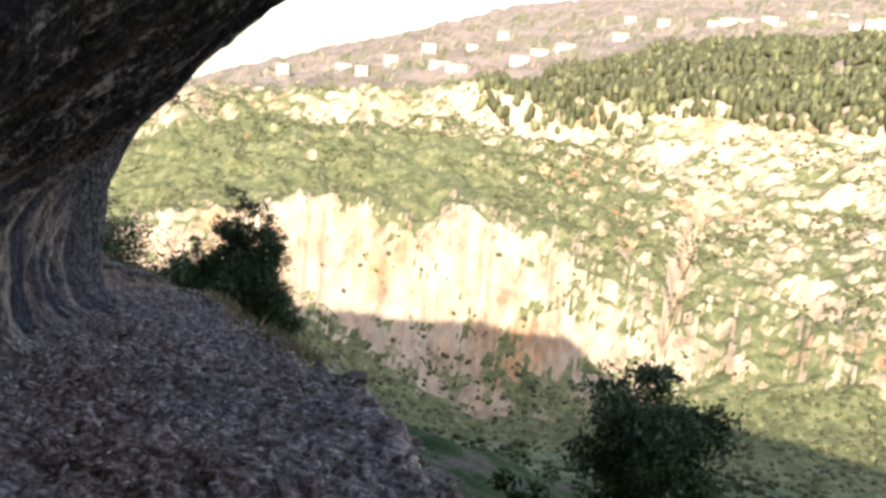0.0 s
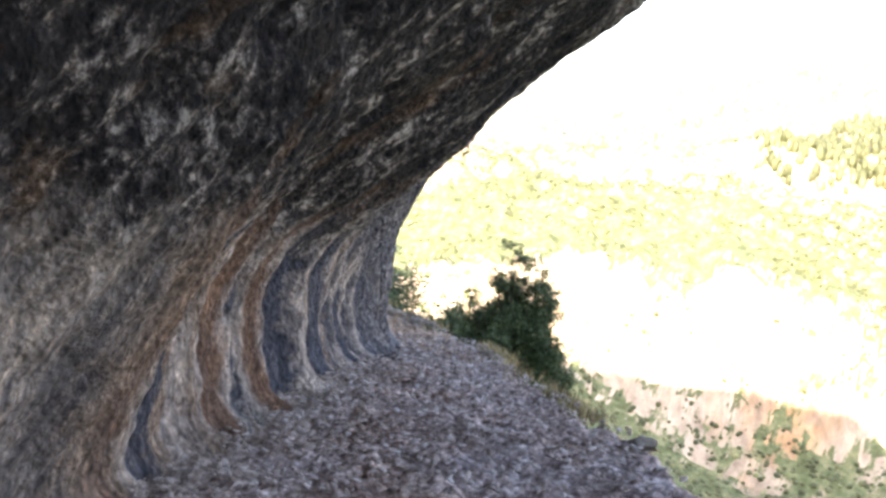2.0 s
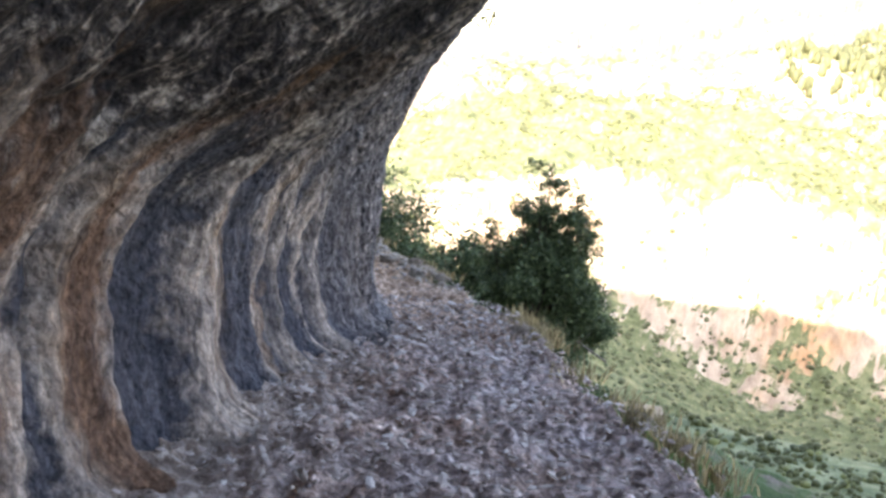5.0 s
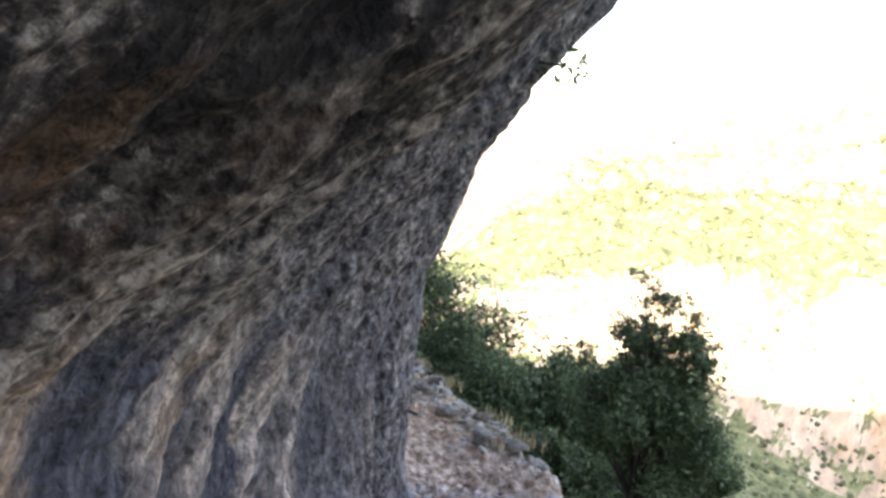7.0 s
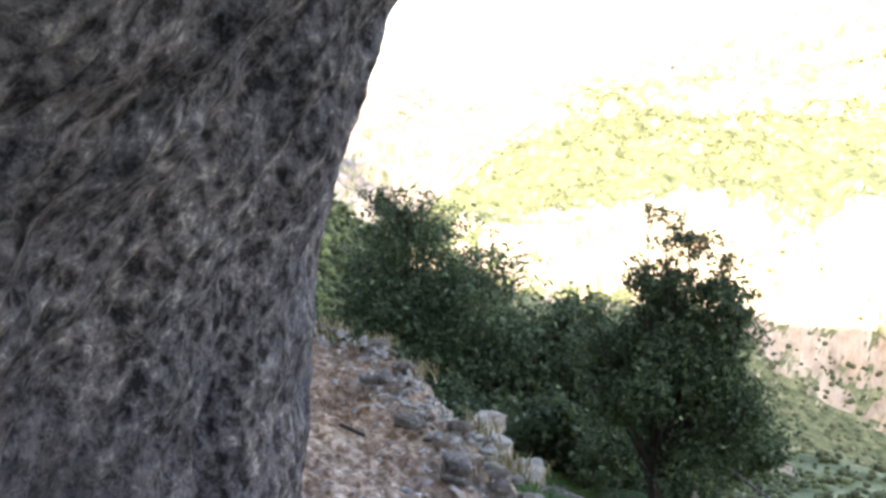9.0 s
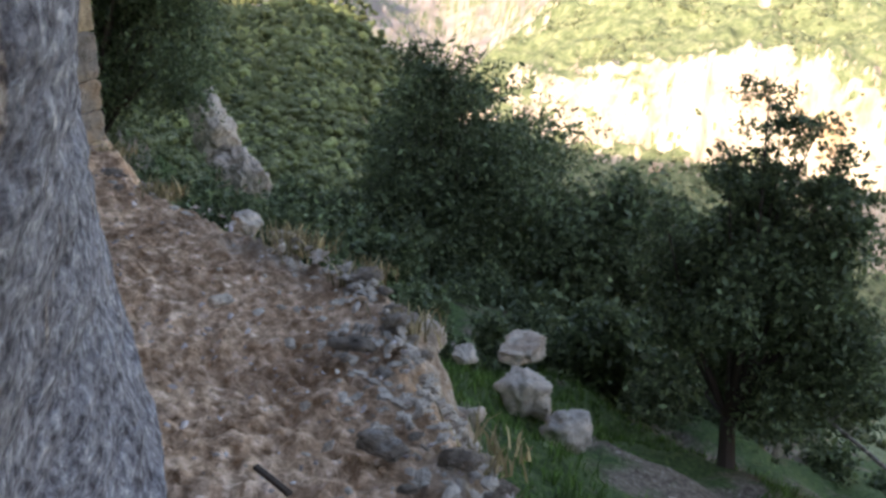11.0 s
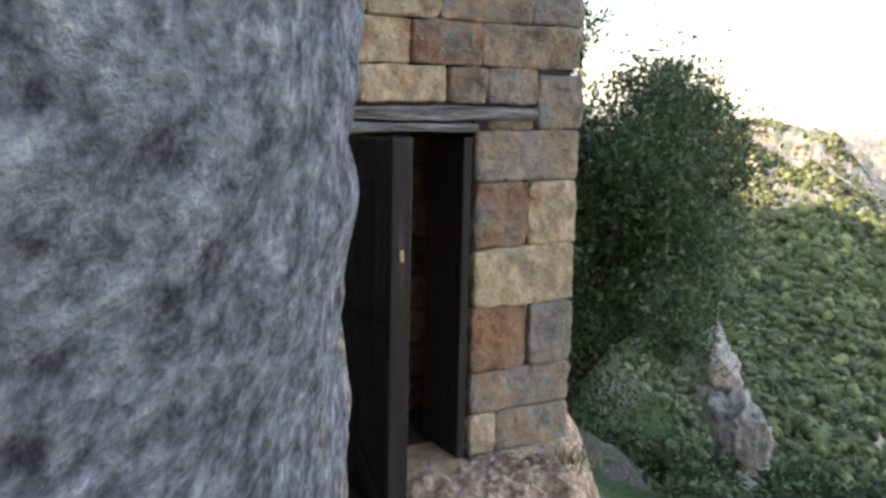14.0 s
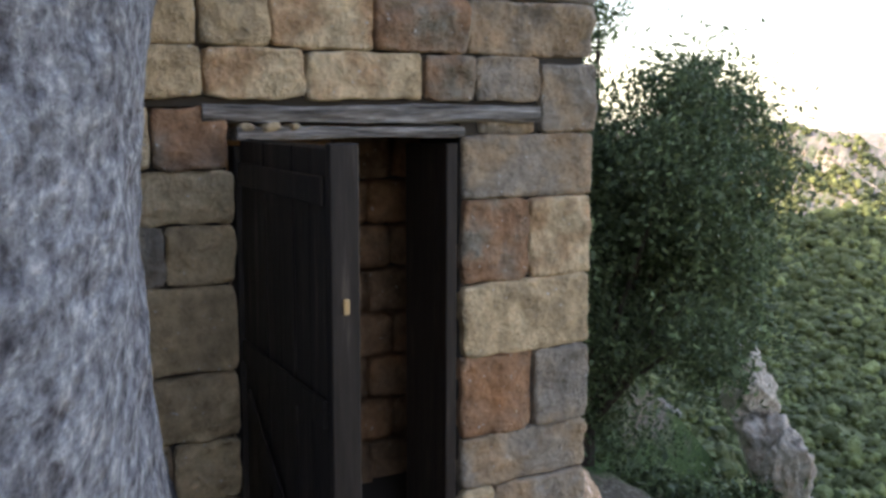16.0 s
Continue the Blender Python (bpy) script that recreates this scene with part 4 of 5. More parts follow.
for i, (x, y, z, w, d, h) in enumerate([(-0.52, 16.15, -2.62, 0.42, 0.4, 0.34), (-0.18, 15.85, -2.72, 0.38, 0.34, 0.28), (-0.65, 17.35, -2.88, 0.56, 0.4, 0.2),
                                        (-1.2, 15.95, -2.15, 0.3, 0.28, 0.26), (-1.42, 15.7, -1.95, 0.2, 0.2, 0.24), (-2.6, 16.3, -1.55, 0.26, 0.24, 0.2),
                                        (-2.15, 15.9, -1.5, 0.2, 0.2, 0.16), (-0.95, 16.2, -2.4, 0.24, 0.2, 0.14), (-0.75, 15.2, -2.3, 0.16, 0.15, 0.14), (0.45, 15.6, -3.1, 0.3, 0.25, 0.2), (0.3, 13.6, -2.35, 0.22, 0.2, 0.18),
                                        (-7.87, 27.8, -3.5, 1.1, 0.8, 1.5), (-7.6, 27.9, -4.7, 1.5, 1.0, 1.4), (-9.4, 27.5, -4.7, 1.3, 0.9, 1.3), (-7.07, 27.5, -4.8, 0.9, 0.8, 1.5), (-7.2, 27.6, -5.7, 1.4, 0.9, 1.2)]):
    rock(x, y, z, w, d, h, i + 1, turn=i * 40)


# ---- trees ----
def leaves(points, size, seed, mat, name="crown"):
    rng = np.random.default_rng(seed)
    n = len(points)
    a = rng.normal(size=(n, 3))
    a /= np.linalg.norm(a, axis=1)[:, None]
    b = np.cross(a, rng.normal(size=(n, 3)))
    b /= np.linalg.norm(b, axis=1)[:, None]
    s = (np.asarray(size) * rng.uniform(0.6, 1.3, n))[:, None]
    v = np.stack([points - a * s, points + b * s * 0.45, points + a * s, points - b * s * 0.45], 1).reshape(-1, 3)
    f = np.arange(n * 4).reshape(n, 4)
    return mesh_of(name, v, f, mat, smooth=False)


def tube(bm, a, b, ra, rb, sides=7):
    a, b = Vector(a), Vector(b)
    turn = (b - a).to_track_quat("Z", "Y")
    rings = []
    for p, r in ((a, ra), (b, rb)):
        rings.append([bm.verts.new(p + turn @ Vector((math.cos(k * math.tau / sides) * r, math.sin(k * math.tau / sides) * r, 0))) for k in range(sides)])
    for k in range(sides):
        bm.faces.new((rings[0][k], rings[0][(k + 1) % sides], rings[1][(k + 1) % sides], rings[1][k]))


def tree(base, crown, radii, count, size, seed, label, lobes=46, trunk=0.09, tuft=None, taper=0.1):
    rng = np.random.default_rng(seed)
    ob = new("tree")
    ob.location = base
    tagged(ob, label, "tree", "trees below the ledge")
    c = np.array(crown, float) - np.array(base, float)
    r = np.array(radii, float)
    dirs = rng.normal(size=(lobes, 3))
    dirs /= np.linalg.norm(dirs, axis=1)[:, None]
    centres = dirs * r * rng.uniform(0.3, 0.85, lobes)[:, None]
    centres[:, :2] *= (1 - taper * (centres[:, 2:] / r[2] + 0.4))
    centres += c
    weights = rng.uniform(0.5, 1.2, lobes)
    if tuft:
        extra = np.array(tuft, float) - np.array(base, float)
        centres = np.concatenate([centres, extra])
        weights = np.concatenate([weights, np.full(len(extra), 0.3)])
    lr = min(r) * 0.4 * min(1, 46 / lobes) ** 0.4 * rng.uniform(0.7, 1.2, len(centres)) * np.minimum(weights + 0.35, 1)
    sprays = 30 * len(centres)
    host = rng.choice(len(centres), sprays, p=weights / weights.sum())
    d = rng.normal(size=(sprays, 3))
    d /= np.linalg.norm(d, axis=1)[:, None]
    spray = centres[host] + d * (lr[host] * rng.uniform(0.35, 1.0, sprays))[:, None] * np.array([1, 1, 0.85])
    pick = rng.integers(0, sprays, count)
    pts = spray[pick] + rng.normal(size=(count, 3)) * (0.15 * lr[host][pick])[:, None] * np.array([1.1, 1.1, 0.8])
    inner = count // 3
    c2 = centres[rng.integers(0, lobes, inner)] + rng.normal(size=(inner, 3)) * min(r) * 0.14
    sizes = np.concatenate([np.full(count, size), np.full(inner, size * 1.5)])
    pts = np.concatenate([pts, c2])
    part("crown", leaves(pts, sizes, seed + 1, OAK_LEAF), ob, "dense dark evergreen leaves")
    bm = bmesh.new()
    fork = c * 0.45 + rng.normal(size=3) * 0.05
    mid = c * 0.22 + rng.normal(size=3) * 0.06
    tube(bm, (0, 0, -0.3), mid, trunk, trunk * 0.85, 9)
    tube(bm, mid, fork, trunk * 0.85, trunk * 0.7, 9)
    for k in range(len(centres)):
        if k % 2 == 0 or k >= lobes:
            knee = (fork + centres[k]) / 2 + rng.normal(size=3) * 0.08
            tube(bm, fork, knee, trunk * 0.3, trunk * 0.18, 5)
            tube(bm, knee, centres[k], trunk * 0.18, trunk * 0.05, 5)
    me = bpy.data.meshes.new("trunk")
    bm.to_mesh(me)
    bm.free()
    me.materials.append(BARK)
    part("trunk", me, ob, "grey brown trunk and limbs")
    return ob


tree((1.0, 17.2, -4.2), (1.35, 18.0, -2.55), (1.4, 1.0, 1.5), 62000, 0.028, 11, "small evergreen oak with a thin leggy top below the ledge", 44, taper=0.3,
     tuft=[(1.2, 18.0, -0.78), (1.25, 18.05, -1.0), (1.6, 18.0, -1.05), (1.8, 17.95, -1.15), (1.35, 18.0, -1.3), (1.75, 18.0, -1.45), (0.95, 18.0, -1.35), (0.45, 18.0, -1.7), (2.05, 18.0, -1.8), (1.5, 17.95, -1.55)])
tree((-2.4, 23.6, -6.5), (-2.4, 24.0, -4.0), (2.5, 2.2, 2.5), 90000, 0.042, 21, "broad dark evergreen oak on the slope", 44, 0.16, tuft=[(-3.0, 24, -1.7), (-2.5, 24, -1.5), (-2.2, 24, -1.9)])
tree((0.2, 24.5, -7.4), (0.1, 24.4, -5.2), (2.3, 2.0, 2.0), 42000, 0.06, 23, "low dark evergreen oak on the slope", 34, 0.14)
tree((-4.6, 23.4, -6.4), (-4.9, 23.4, -4.5), (1.4, 1.4, 1.4), 20000, 0.05, 27, "dark rounded oak scrub on the slope", 22, 0.1)
tree((-7.2, 22.0, -4.5), (-7.55, 22.3, -0.7), (2.35, 2.0, 3.0), 150000, 0.03, 31, "tall evergreen oak behind the hut", 110, 0.16, taper=-0.35,
     tuft=[(-8.3, 22.3, 1.45), (-7.9, 22.4, 1.65), (-8.6, 22.3, 1.2), (-9.0, 22.2, 1.0), (-8.5, 22.6, 1.5), (-8.9, 22.5, 1.3), (-7.4, 22.3, 1.8), (-8.2, 22.0, 1.2)] * 2)
tree((-6.6, 21.6, -5.0), (-6.2, 21.7, -3.9), (1.3, 1.2, 1.2), 20000, 0.045, 33, "dark bushy oak scrub below the hut", 24, 0.08)
tree((-4.6, 20.2, -4.4), (-4.6, 20.3, -3.4), (1.3, 1.1, 1.0), 18000, 0.045, 34, "dark bushy oak scrub below the hut", 24, 0.07)
tree((-3.2, 20.9, -5.2), (-3.2, 21.0, -4.0), (1.4, 1.1, 1.1), 18000, 0.045, 35, "dark bushy oak scrub on the slope", 24, 0.07)
tree((-1.6, 21.3, -5.6), (-1.6, 21.4, -4.6), (1.4, 1.1, 1.0), 18000, 0.045, 36, "dark bushy oak scrub on the slope", 24, 0.07)
tree((0.1, 19.4, -5.0), (0.1, 19.4, -4.0), (1.2, 0.9, 0.9), 15000, 0.045, 37, "dark bushy oak scrub behind the boulders", 22, 0.06)
tree((1.5, 20.2, -5.6), (1.5, 20.2, -4.6), (1.2, 0.9, 0.9), 15000, 0.045, 38, "dark bushy oak scrub on the slope", 22, 0.06)
tree((-7.9, 26.6, -6.6), (-7.9, 26.6, -5.6), (1.7, 1.2, 0.9), 16000, 0.05, 39, "dark bushy oak scrub round the pale crag", 22, 0.06)
for k, (x, y, z, w) in enumerate([(-2.0, 18.4, -3.2, 0.95), (-0.9, 18.9, -3.9, 0.9), (-3.2, 18.7, -2.8, 0.85), (-4.1, 19.3, -2.8, 0.8), (-1.4, 17.9, -3.3, 0.5)]):
    tree((x, y, z - w), (x, y, z), (w, w * 0.8, w * 0.7), int(9000 * w), 0.034, 50 + k, "dark low oak scrub just below the ledge", 16, 0.04)
tree((2.5, 20.0, -6.4), (2.5, 20.0, -5.7), (1.2, 0.9, 0.7), 12000, 0.045, 40, "dark low oak scrub on the slope", 22, 0.06)
tree((5.6, 9.6, -4.6), (5.75, 9.8, -2.7), (1.1, 1.0, 1.15), 15000, 0.036, 41, "small evergreen oak below the ledge's edge", 26, 0.07)
tree((1.8, 4.3, -1.2), (1.82, 4.3, -0.5), (0.2, 0.2, 0.3), 700, 0.025, 45, "young oak sprout at the ledge's edge", 12, 0.015)


# ---- far scrub and woods ----
def clumps(name, xyz, size, seed, sub, label, tall=0.9, mat=None, lobes=1, smooth_faces=True):
    bm = bmesh.new()
    bmesh.ops.create_icosphere(bm, subdivisions=sub, radius=1.0)
    base = np.array([v.co[:] for v in bm.verts])
    faces = np.array([[v.index for v in f.verts] for f in bm.faces])
    bm.free()
    rng = np.random.default_rng(seed)
    if lobes > 1:
        xyz = np.repeat(xyz, lobes, 0) + rng.normal(size=(len(xyz) * lobes, 3)) * np.repeat(size, lobes)[:, None] * [0.5, 0.5, 0.28]
        size = np.repeat(size, lobes) * rng.uniform(0.2, 0.5, len(xyz))
    n, m = len(xyz), len(base)
    v = base[None] * (1 + rng.uniform(-0.28, 0.28, (n, m, 1)))
    v = v * (size[:, None, None] * np.array([1, 1, tall])) + xyz[:, None]
    f = faces[None] + (np.arange(n) * m)[:, None, None]
    ob = new(name, mesh_of(name, v.reshape(-1, 3), f.reshape(-1, 3), mat or SCRUB_LEAF, smooth=smooth_faces))
    return tagged(ob, label, "woodland", kind="stuff")


def scatter(n, az0, az1, r0, r1, seed):
    rng = np.random.default_rng(seed)
    a, r = np.radians(rng.uniform(az0, az1, n)), np.sqrt(rng.uniform(r0**2, r1**2, n))
    x, y = HUB[0] + r * np.sin(a), HUB[1] + r * np.cos(a)
    return np.stack(ground_at(x, y), 1), r, rng


p, r, rng = scatter(10000, -34, -8, 34, 300, 5)
clumps("woodland", p + [0, 0, 0.2], rng.uniform(0.35, 1.0, len(p)) ** 2 * 2.9 * (0.45 + r / 300), 6, 1, "dense green oak woods on the near hillside", lobes=7, mat=WOOD_LEAF, smooth_faces=False)
p, r, rng = scatter(9000, -34, -14, 520, 900, 6)
keep = np.array([noise.fractal(Vector(v) / 50, 0.9, 2.1, 3) for v in p.tolist()]) + rng.normal(size=len(r)) * 0.2 - smooth(760, 900, r) * 0.4 > -0.25
clumps("woodland", p[keep], rng.uniform(1.2, 3.2, keep.sum()), 9, 1, "green scrub under the far crag", mat=SCRUB_LEAF)
p, r, rng = scatter(30000, -10, 50, 45, 520, 7)
keep = np.array([noise.fractal(Vector(v) / 40, 0.9, 2.1, 3) for v in p.tolist()]) + rng.normal(size=len(r)) * 0.12 > 0.12
keep |= (r < 322) & (rng.uniform(size=len(r)) < 0.6)
keep &= ~((r > 325) & (r < 356) & (rng.uniform(size=len(r)) < 0.85))
close = keep & (r < 190)
clumps("woodland", p[close], rng.uniform(0.6, 1.5, close.sum()), 18, 1, "green scrub low on the valley slope", lobes=6)
keep &= ~close
clumps("woodland", p[keep], rng.uniform(0.4, 1.25, keep.sum()), 8, 1, "scattered green scrub on the far slope", mat=FAR_LEAF)
# pine wood on the brow of the plateau
rng = np.random.default_rng(12)
n = 7000
a, r = np.radians(rng.uniform(18, 50, n)), rng.uniform(505, 900, n)
ok = r < 520 + np.clip(np.degrees(a) - 17, 0, 14) * 26
a, r = a[ok], r[ok]
x, y = HUB[0] + r * np.sin(a), HUB[1] + r * np.cos(a)
p = np.stack(ground_at(x, y), 1) + [0, 0, 2.5]
clumps("woodland", p, rng.uniform(1.2, 2.6, len(p)), 14, 1, "dark pine wood on the plateau's brow", 2.0, FAR_LEAF)


# ---- far villages ----
def house(az, r, w, d, h, seed):
    a = math.radians(az)
    x, y = HUB[0] + r * math.sin(a), HUB[1] + r * math.cos(a)
    z = float(ground_at(np.array([x]), np.array([y]))[2][0])
    ob = new("house")
    ob.matrix_world = pose(x, y, z + 1.0, 0, 0, 180 - az + (seed * 37) % 30 - 15)
    tagged(ob, "pale flat roofed village house on the plateau", "house", "houses of the far village")
    part("wall", box_mesh("wall", -w / 2, w / 2, -d / 2, d / 2, -6, h, PLASTER, 0), ob)
    part("roof", box_mesh("roof", -w / 2 - 0.4, w / 2 + 0.4, -d / 2 - 0.4, d / 2 + 0.4, h + 0.01, h + 0.5, PLASTER, 0), ob)
    storeys = max(1, int(h / 3.2))
    for k in range(storeys):
        for q in range(max(2, int(w / 4))):
            cx = -w / 2 + (q + 0.5) * w / max(2, int(w / 4))
            part("window", box_mesh("window", cx - 0.6, cx + 0.6, d / 2 + 0.01, d / 2 + 0.08, 0.9 + k * 3.2, 2.3 + k * 3.2, PANE, 0), ob)
    return ob


rng = random.Random(3)
for k, (az, r) in enumerate([(6.3, 820), (7.4, 760), (9.8, 900), (10.9, 860), (12.6, 980), (14.9, 1010), (15.6, 820), (16.6, 700), (17.4, 1050), (19.3, 1100), (20.4, 830), (21.5, 900), (23.0, 900),
                             (24.0, 1500), (26.2, 1000), (26.6, 1250), (28.5, 1150), (31.4, 1080), (32.2, 1060), (33.1, 1080), (34.4, 1050), (35.2, 1070), (36.6, 1100), (38.0, 1150), (39.1, 950), (39.8, 940), (40.5, 950), (41.3, 980)]):
    house(az, r, rng.uniform(8, 19), rng.uniform(8, 11), rng.choice([3.4, 3.6, 6.6, 6.8]), k)


# ---- the ledge's small things ----
def top_z(x, y):
    return float(ledge_z(np.array([y]))[0])


rng = random.Random(9)
RIM = [rock_mesh(1, 1, 0.6, 60 + k, 3, RIM_ROCK) for k in range(9)]
for k in range(58):
    y = rng.uniform(11.8, 16.2) if k < 48 else rng.uniform(4.5, 11.8)
    e = float(np.interp(y, EDGE_Y, EDGE_X))
    w = rng.choice([0.05, 0.07, 0.09, 0.12, 0.16]) * rng.uniform(0.8, 1.2)
    ob = new("stone", RIM[k % 9])
    off = rng.uniform(0.0, 0.42) if y > 13.2 and k % 2 else rng.uniform(-0.35, 0.12)
    ob.matrix_world = pose(e + off, y, top_z(e, y) - 0.01 + w * 0.05 - 0.69 * float(smooth(-0.05, 0.42, off)), rng.uniform(-15, 15), rng.uniform(-15, 15), rng.uniform(0, 360)) @ Matrix.Diagonal((w * 1.2, w, w * 0.9, 1))
    tagged(ob, "small pale limestone lump at the ledge's rim", "stone", "stones along the ledge's rim")


def flakes(n, x, y, z, s, seed, mat, label):
    """Flat broken flakes, each turned and tipped its own way."""
    rng = np.random.default_rng(seed)
    bm = bmesh.new()
    bmesh.ops.create_icosphere(bm, subdivisions=1, radius=1.0)
    base = np.array([v.co[:] for v in bm.verts])
    faces = np.array([[v.index for v in f.verts] for f in bm.faces])
    bm.free()
    k = len(base)
    v = base[None] * rng.uniform(0.55, 1.3, (n, k, 1)) * np.stack([s * rng.uniform(1.0, 1.9, n), s, s * rng.uniform(0.3, 0.6, n)], 1)[:, None]
    turn, tip = rng.uniform(0, math.tau, n)[:, None], rng.normal(0, 0.4, n)[:, None]
    vx, vz = v[..., 0] * np.cos(tip) - v[..., 2] * np.sin(tip), v[..., 0] * np.sin(tip) + v[..., 2] * np.cos(tip)
    v = np.stack([vx * np.cos(turn) - v[..., 1] * np.sin(turn), vx * np.sin(turn) + v[..., 1] * np.cos(turn), vz], 2) + np.stack([x, y, z], 1)[:, None]
    f = faces[None] + (np.arange(n) * k)[:, None, None]
    ob = new("gravel", mesh_of("gravel", v.reshape(-1, 3), f.reshape(-1, 3), mat, smooth=False))
    return tagged(ob, label, "gravel", kind="stuff")


def chips():
    rng = np.random.default_rng(4)
    n = 7000
    y = np.where(rng.random(n) < 0.75, rng.uniform(2.5, 11, n), rng.uniform(2.5, 17.3, n))
    e = np.interp(y, EDGE_Y, EDGE_X)
    w = np.interp(y, [1, 4.5, 7.5, 10.3, 11.8, 13.3, 14.3, 15.2, 18], [-3.2, -1.9, -1.25, -0.8, -1.2, -2.0, -3.0, -4.3, -4.2])
    x = w + (e - w) * rng.uniform(0, 1, n)
    s = (0.006 + 0.02 * rng.random(n) ** 3) * np.where(y > 11, 0.7, 1.0)
    flakes(n, x, y, ledge_z(y) - 0.012 + rng.uniform(0, 0.02, n), s, 5, CHIP, "loose limestone chips lying on the ledge")


CHIP = material("limestone chips")
finish(CHIP, ramp(CHIP, island_random(CHIP), [(0.0, (0.22, 0.175, 0.15)), (0.6, (0.43, 0.365, 0.33)), (1.0, (0.6, 0.545, 0.51))]))
chips()
fallen = new("stone", rock_mesh(0.12, 0.08, 0.06, 91, 2))
fallen.matrix_world = pose(-1.76, 13.91, -1.08, 10, 0, 30)
tagged(fallen, "loose pale orange stone on the ledge floor", "stone")


def blades(name, n, place, height, seed, mat, label):
    rng = np.random.default_rng(seed)
    x, y, z = place(rng, n)
    a = rng.uniform(0, math.tau, n)
    h = height * rng.uniform(0.5, 1.3, n)
    w = 0.004 + 0.003 * rng.random(n)
    lean = rng.normal(size=(n, 2)) * 0.35
    root = np.stack([x, y, z], 1)
    side = np.stack([np.cos(a) * w, np.sin(a) * w, np.zeros(n)], 1)
    mid = root + np.stack([lean[:, 0] * h * 0.35, lean[:, 1] * h * 0.35, h * 0.6], 1)
    tip = root + np.stack([lean[:, 0] * h, lean[:, 1] * h, h], 1)
    v = np.stack([root - side, root + side, mid + side * 0.7, mid - side * 0.7, tip], 1).reshape(-1, 3)
    k = np.arange(n)[:, None] * 5
    faces = np.concatenate([k + [0, 1, 2, 3]]).tolist() + np.concatenate([k + [3, 2, 4]]).tolist()
    ob = new(name, mesh_of(name, v, faces, mat, smooth=False))
    return tagged(ob, label, "grass", kind="stuff")


def on_slope(rng, n):
    x, y = rng.uniform(-4, 3.2, n), rng.uniform(10.5, 19.5, n)
    z, d = near_z(x, y)
    ok = (d > 0.12) & (d < 4) & (np.array([noise.noise((a * 0.8, b * 0.8, 2)) for a, b in zip(x, y)]) > -0.15)
    x, y, z, d = x[ok], y[ok], z[ok], d[ok]
    z = z + np.array([noise.fractal(Vector((a, b, c)) * 0.9, 0.9, 2.1, 5) for a, b, c in zip(x, y, z)]) * 0.22 * smooth(0.1, 1.2, d) - 0.02
    pick = rng.integers(0, len(x), n)
    j = rng.normal(size=(n, 2)) * 0.02
    return x[pick] + j[:, 0], y[pick] + j[:, 1], z[pick]


GRASS = leaf_mat("green grass", (0.04, 0.085, 0.018), (0.09, 0.17, 0.04))
DRY = leaf_mat("dry grass", (0.16, 0.13, 0.07), (0.36, 0.3, 0.17))
blades("grass", 26000, on_slope, 0.09, 2, GRASS, "green winter grass on the slope below the ledge")


def on_rim(rng, n):
    c = rng.integers(0, 26, n)
    cy = np.random.default_rng(77).uniform(6.5, 17.3, 26)[c]
    ex = np.interp(cy, EDGE_Y, EDGE_X)
    return ex + rng.normal(size=n) * 0.07 + 0.05, cy + rng.normal(size=n) * 0.08, ledge_z(cy) - 0.1


blades("dry_grass", 1900, on_rim, 0.11, 3, DRY, "dry yellow grass tufts along the ledge's rim")

# leafy twig that hangs from the lip of the cave
twig = new("hanging_twig")
twig.location = (-0.03, 9.2, 1.25)
tagged(twig, "small leafy twig growing from the cave's lip", "plant")
rng3 = np.random.default_rng(8)
part("leaves", leaves(rng3.normal(size=(60, 3)) * [0.05, 0.05, 0.03] + [0.05, 0, 0], 0.018, 9, SCRUB_LEAF, "leaves"), twig)
bm = bmesh.new()
tube(bm, (-0.25, 0.02, 0.06), (-0.05, 0, 0.02), 0.008, 0.005, 5)
tube(bm, (-0.05, 0, 0.02), (0.08, 0, 0.0), 0.005, 0.002, 5)
me = bpy.data.meshes.new("stem")
bm.to_mesh(me)
bm.free()
me.materials.append(BARK)
part("stem", me, twig)

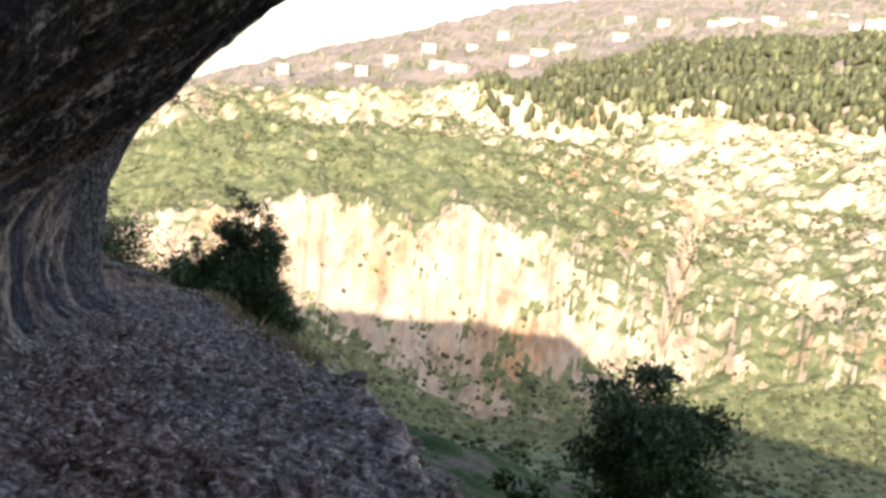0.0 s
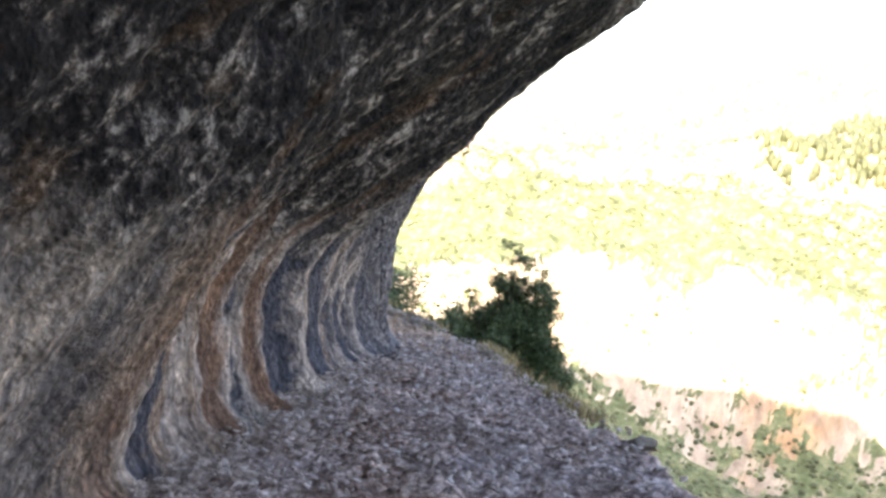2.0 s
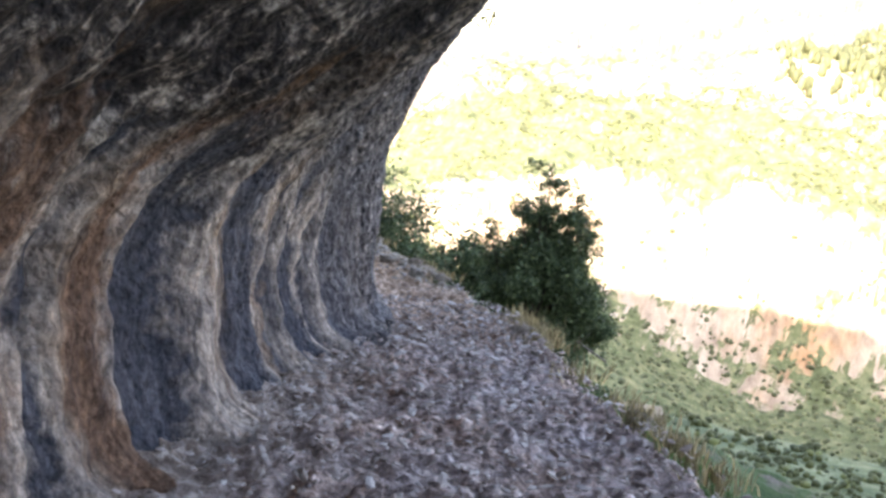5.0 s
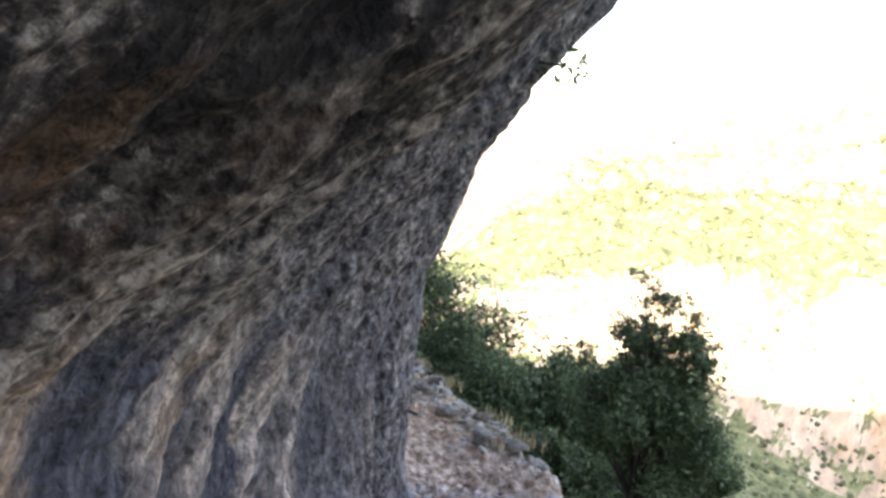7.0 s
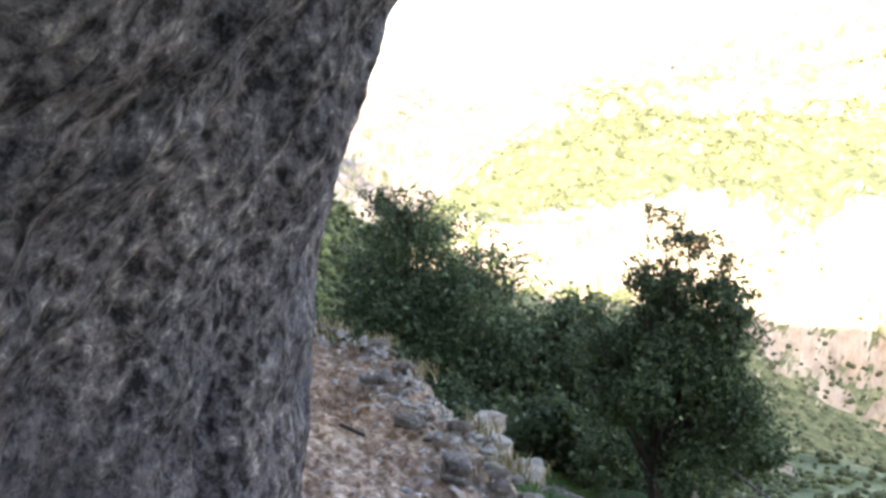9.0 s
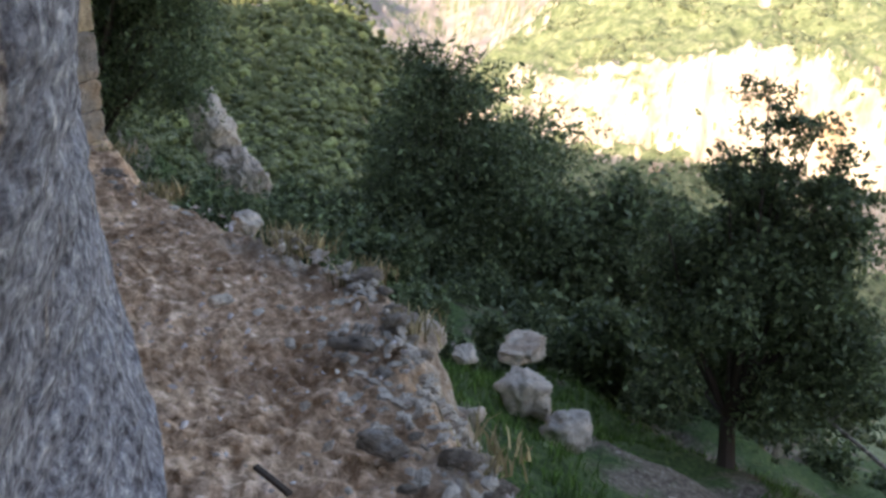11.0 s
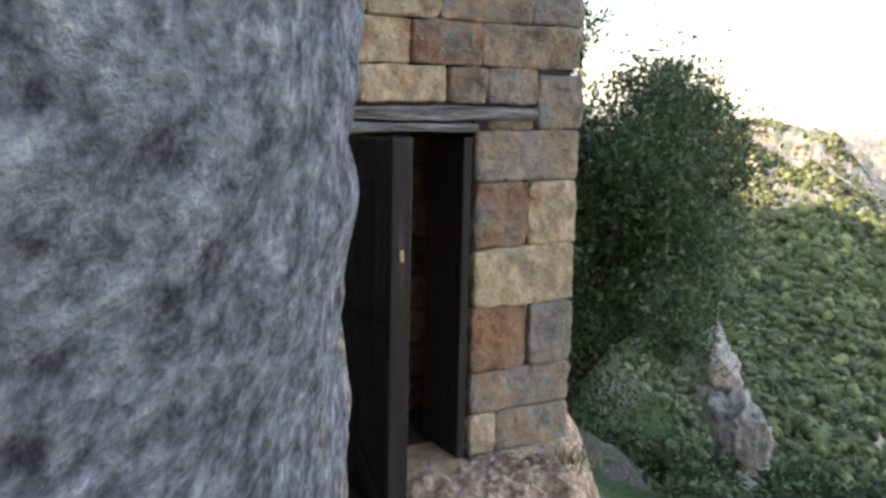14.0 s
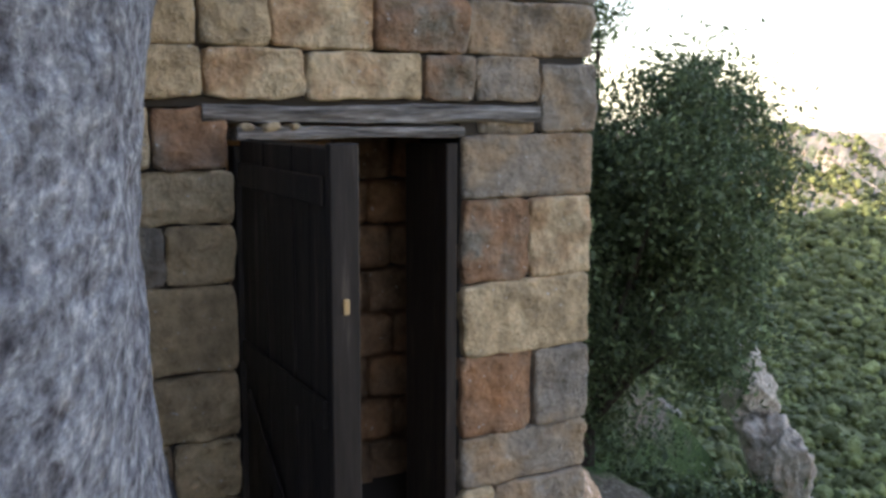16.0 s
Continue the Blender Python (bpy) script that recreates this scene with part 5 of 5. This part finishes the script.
stick = new("stick", box_mesh("stick", -0.09, 0.09, -0.011, 0.011, -0.008, 0.008, BARK, 0.004))
stick.matrix_world = pose(-0.98, 12.45, -0.98, 0, 4, -35)
tagged(stick, "short dark stick lying on the ledge", "stick")


def pale_chips():
    rng = np.random.default_rng(14)
    n = 420
    y = np.clip(rng.normal(13.6, 0.9, n), 11.5, 16)
    x = np.interp(y, EDGE_Y, EDGE_X) - np.abs(rng.normal(0, 0.28, n)) + 0.1
    z = ledge_z(y) - 0.02 - 0.9 * smooth(-0.05, 0.42, x - np.interp(y, EDGE_Y, EDGE_X)) * 0.9
    flakes(n, x, y, z, 0.012 + 0.022 * rng.random(n) ** 2, 15, ROCK, "white lichened stone flakes along the ledge's rim")


pale_chips()


# terraced field far below
field = new("terraced_field")
az = math.radians(13.0)
field.matrix_world = pose(HUB[0], HUB[1], HUB[2], 0, 0, -13.0)
tagged(field, "dry tan terraced field with low stone walls", "field")
TAN = stone_mat("dry tan earth and stones", [(0.3, (0.3, 0.23, 0.14)), (0.6, (0.42, 0.32, 0.21)), (0.75, (0.26, 0.23, 0.12))], 1.2)
for k in range(14):
    r = 95 + k * 2.6
    z = r * math.tan(radians(-26.2 + k * 0.34))
    w = 4.8 - 0.22 * abs(k - 6)
    part("terrace_wall", box_mesh("terrace_wall", -w, w, r, r + 0.6, z - 2.5, z + 0.15, TAN, 0.1), field)
    part("terrace", box_mesh("terrace", -w + 0.2, w - 0.2, r + 0.62, r + 2.6, z - 2.5, z, TAN, 0.05), field)

branch = new("fallen_branch")
branch.location = (1.85, 17.6, -3.35)
tagged(branch, "pale bare fallen branch on the slope", "branch")
bm = bmesh.new()
tube(bm, (-0.5, 0.5, 0.22), (-0.05, 0.1, 0.04), 0.01, 0.015, 6)
tube(bm, (-0.05, 0.1, 0.04), (0.45, -0.6, -0.12), 0.015, 0.018, 6)
tube(bm, (0.1, -0.1, 0.0), (0.3, 0.05, 0.12), 0.012, 0.005, 5)
me = bpy.data.meshes.new("branch")
bm.to_mesh(me)
bm.free()
me.materials.append(TIMBER)
part("limb", me, branch)
rock(1.5, 17.2, -3.5, 0.09, 0.08, 0.13, 77, "small white upright stone on the slope")
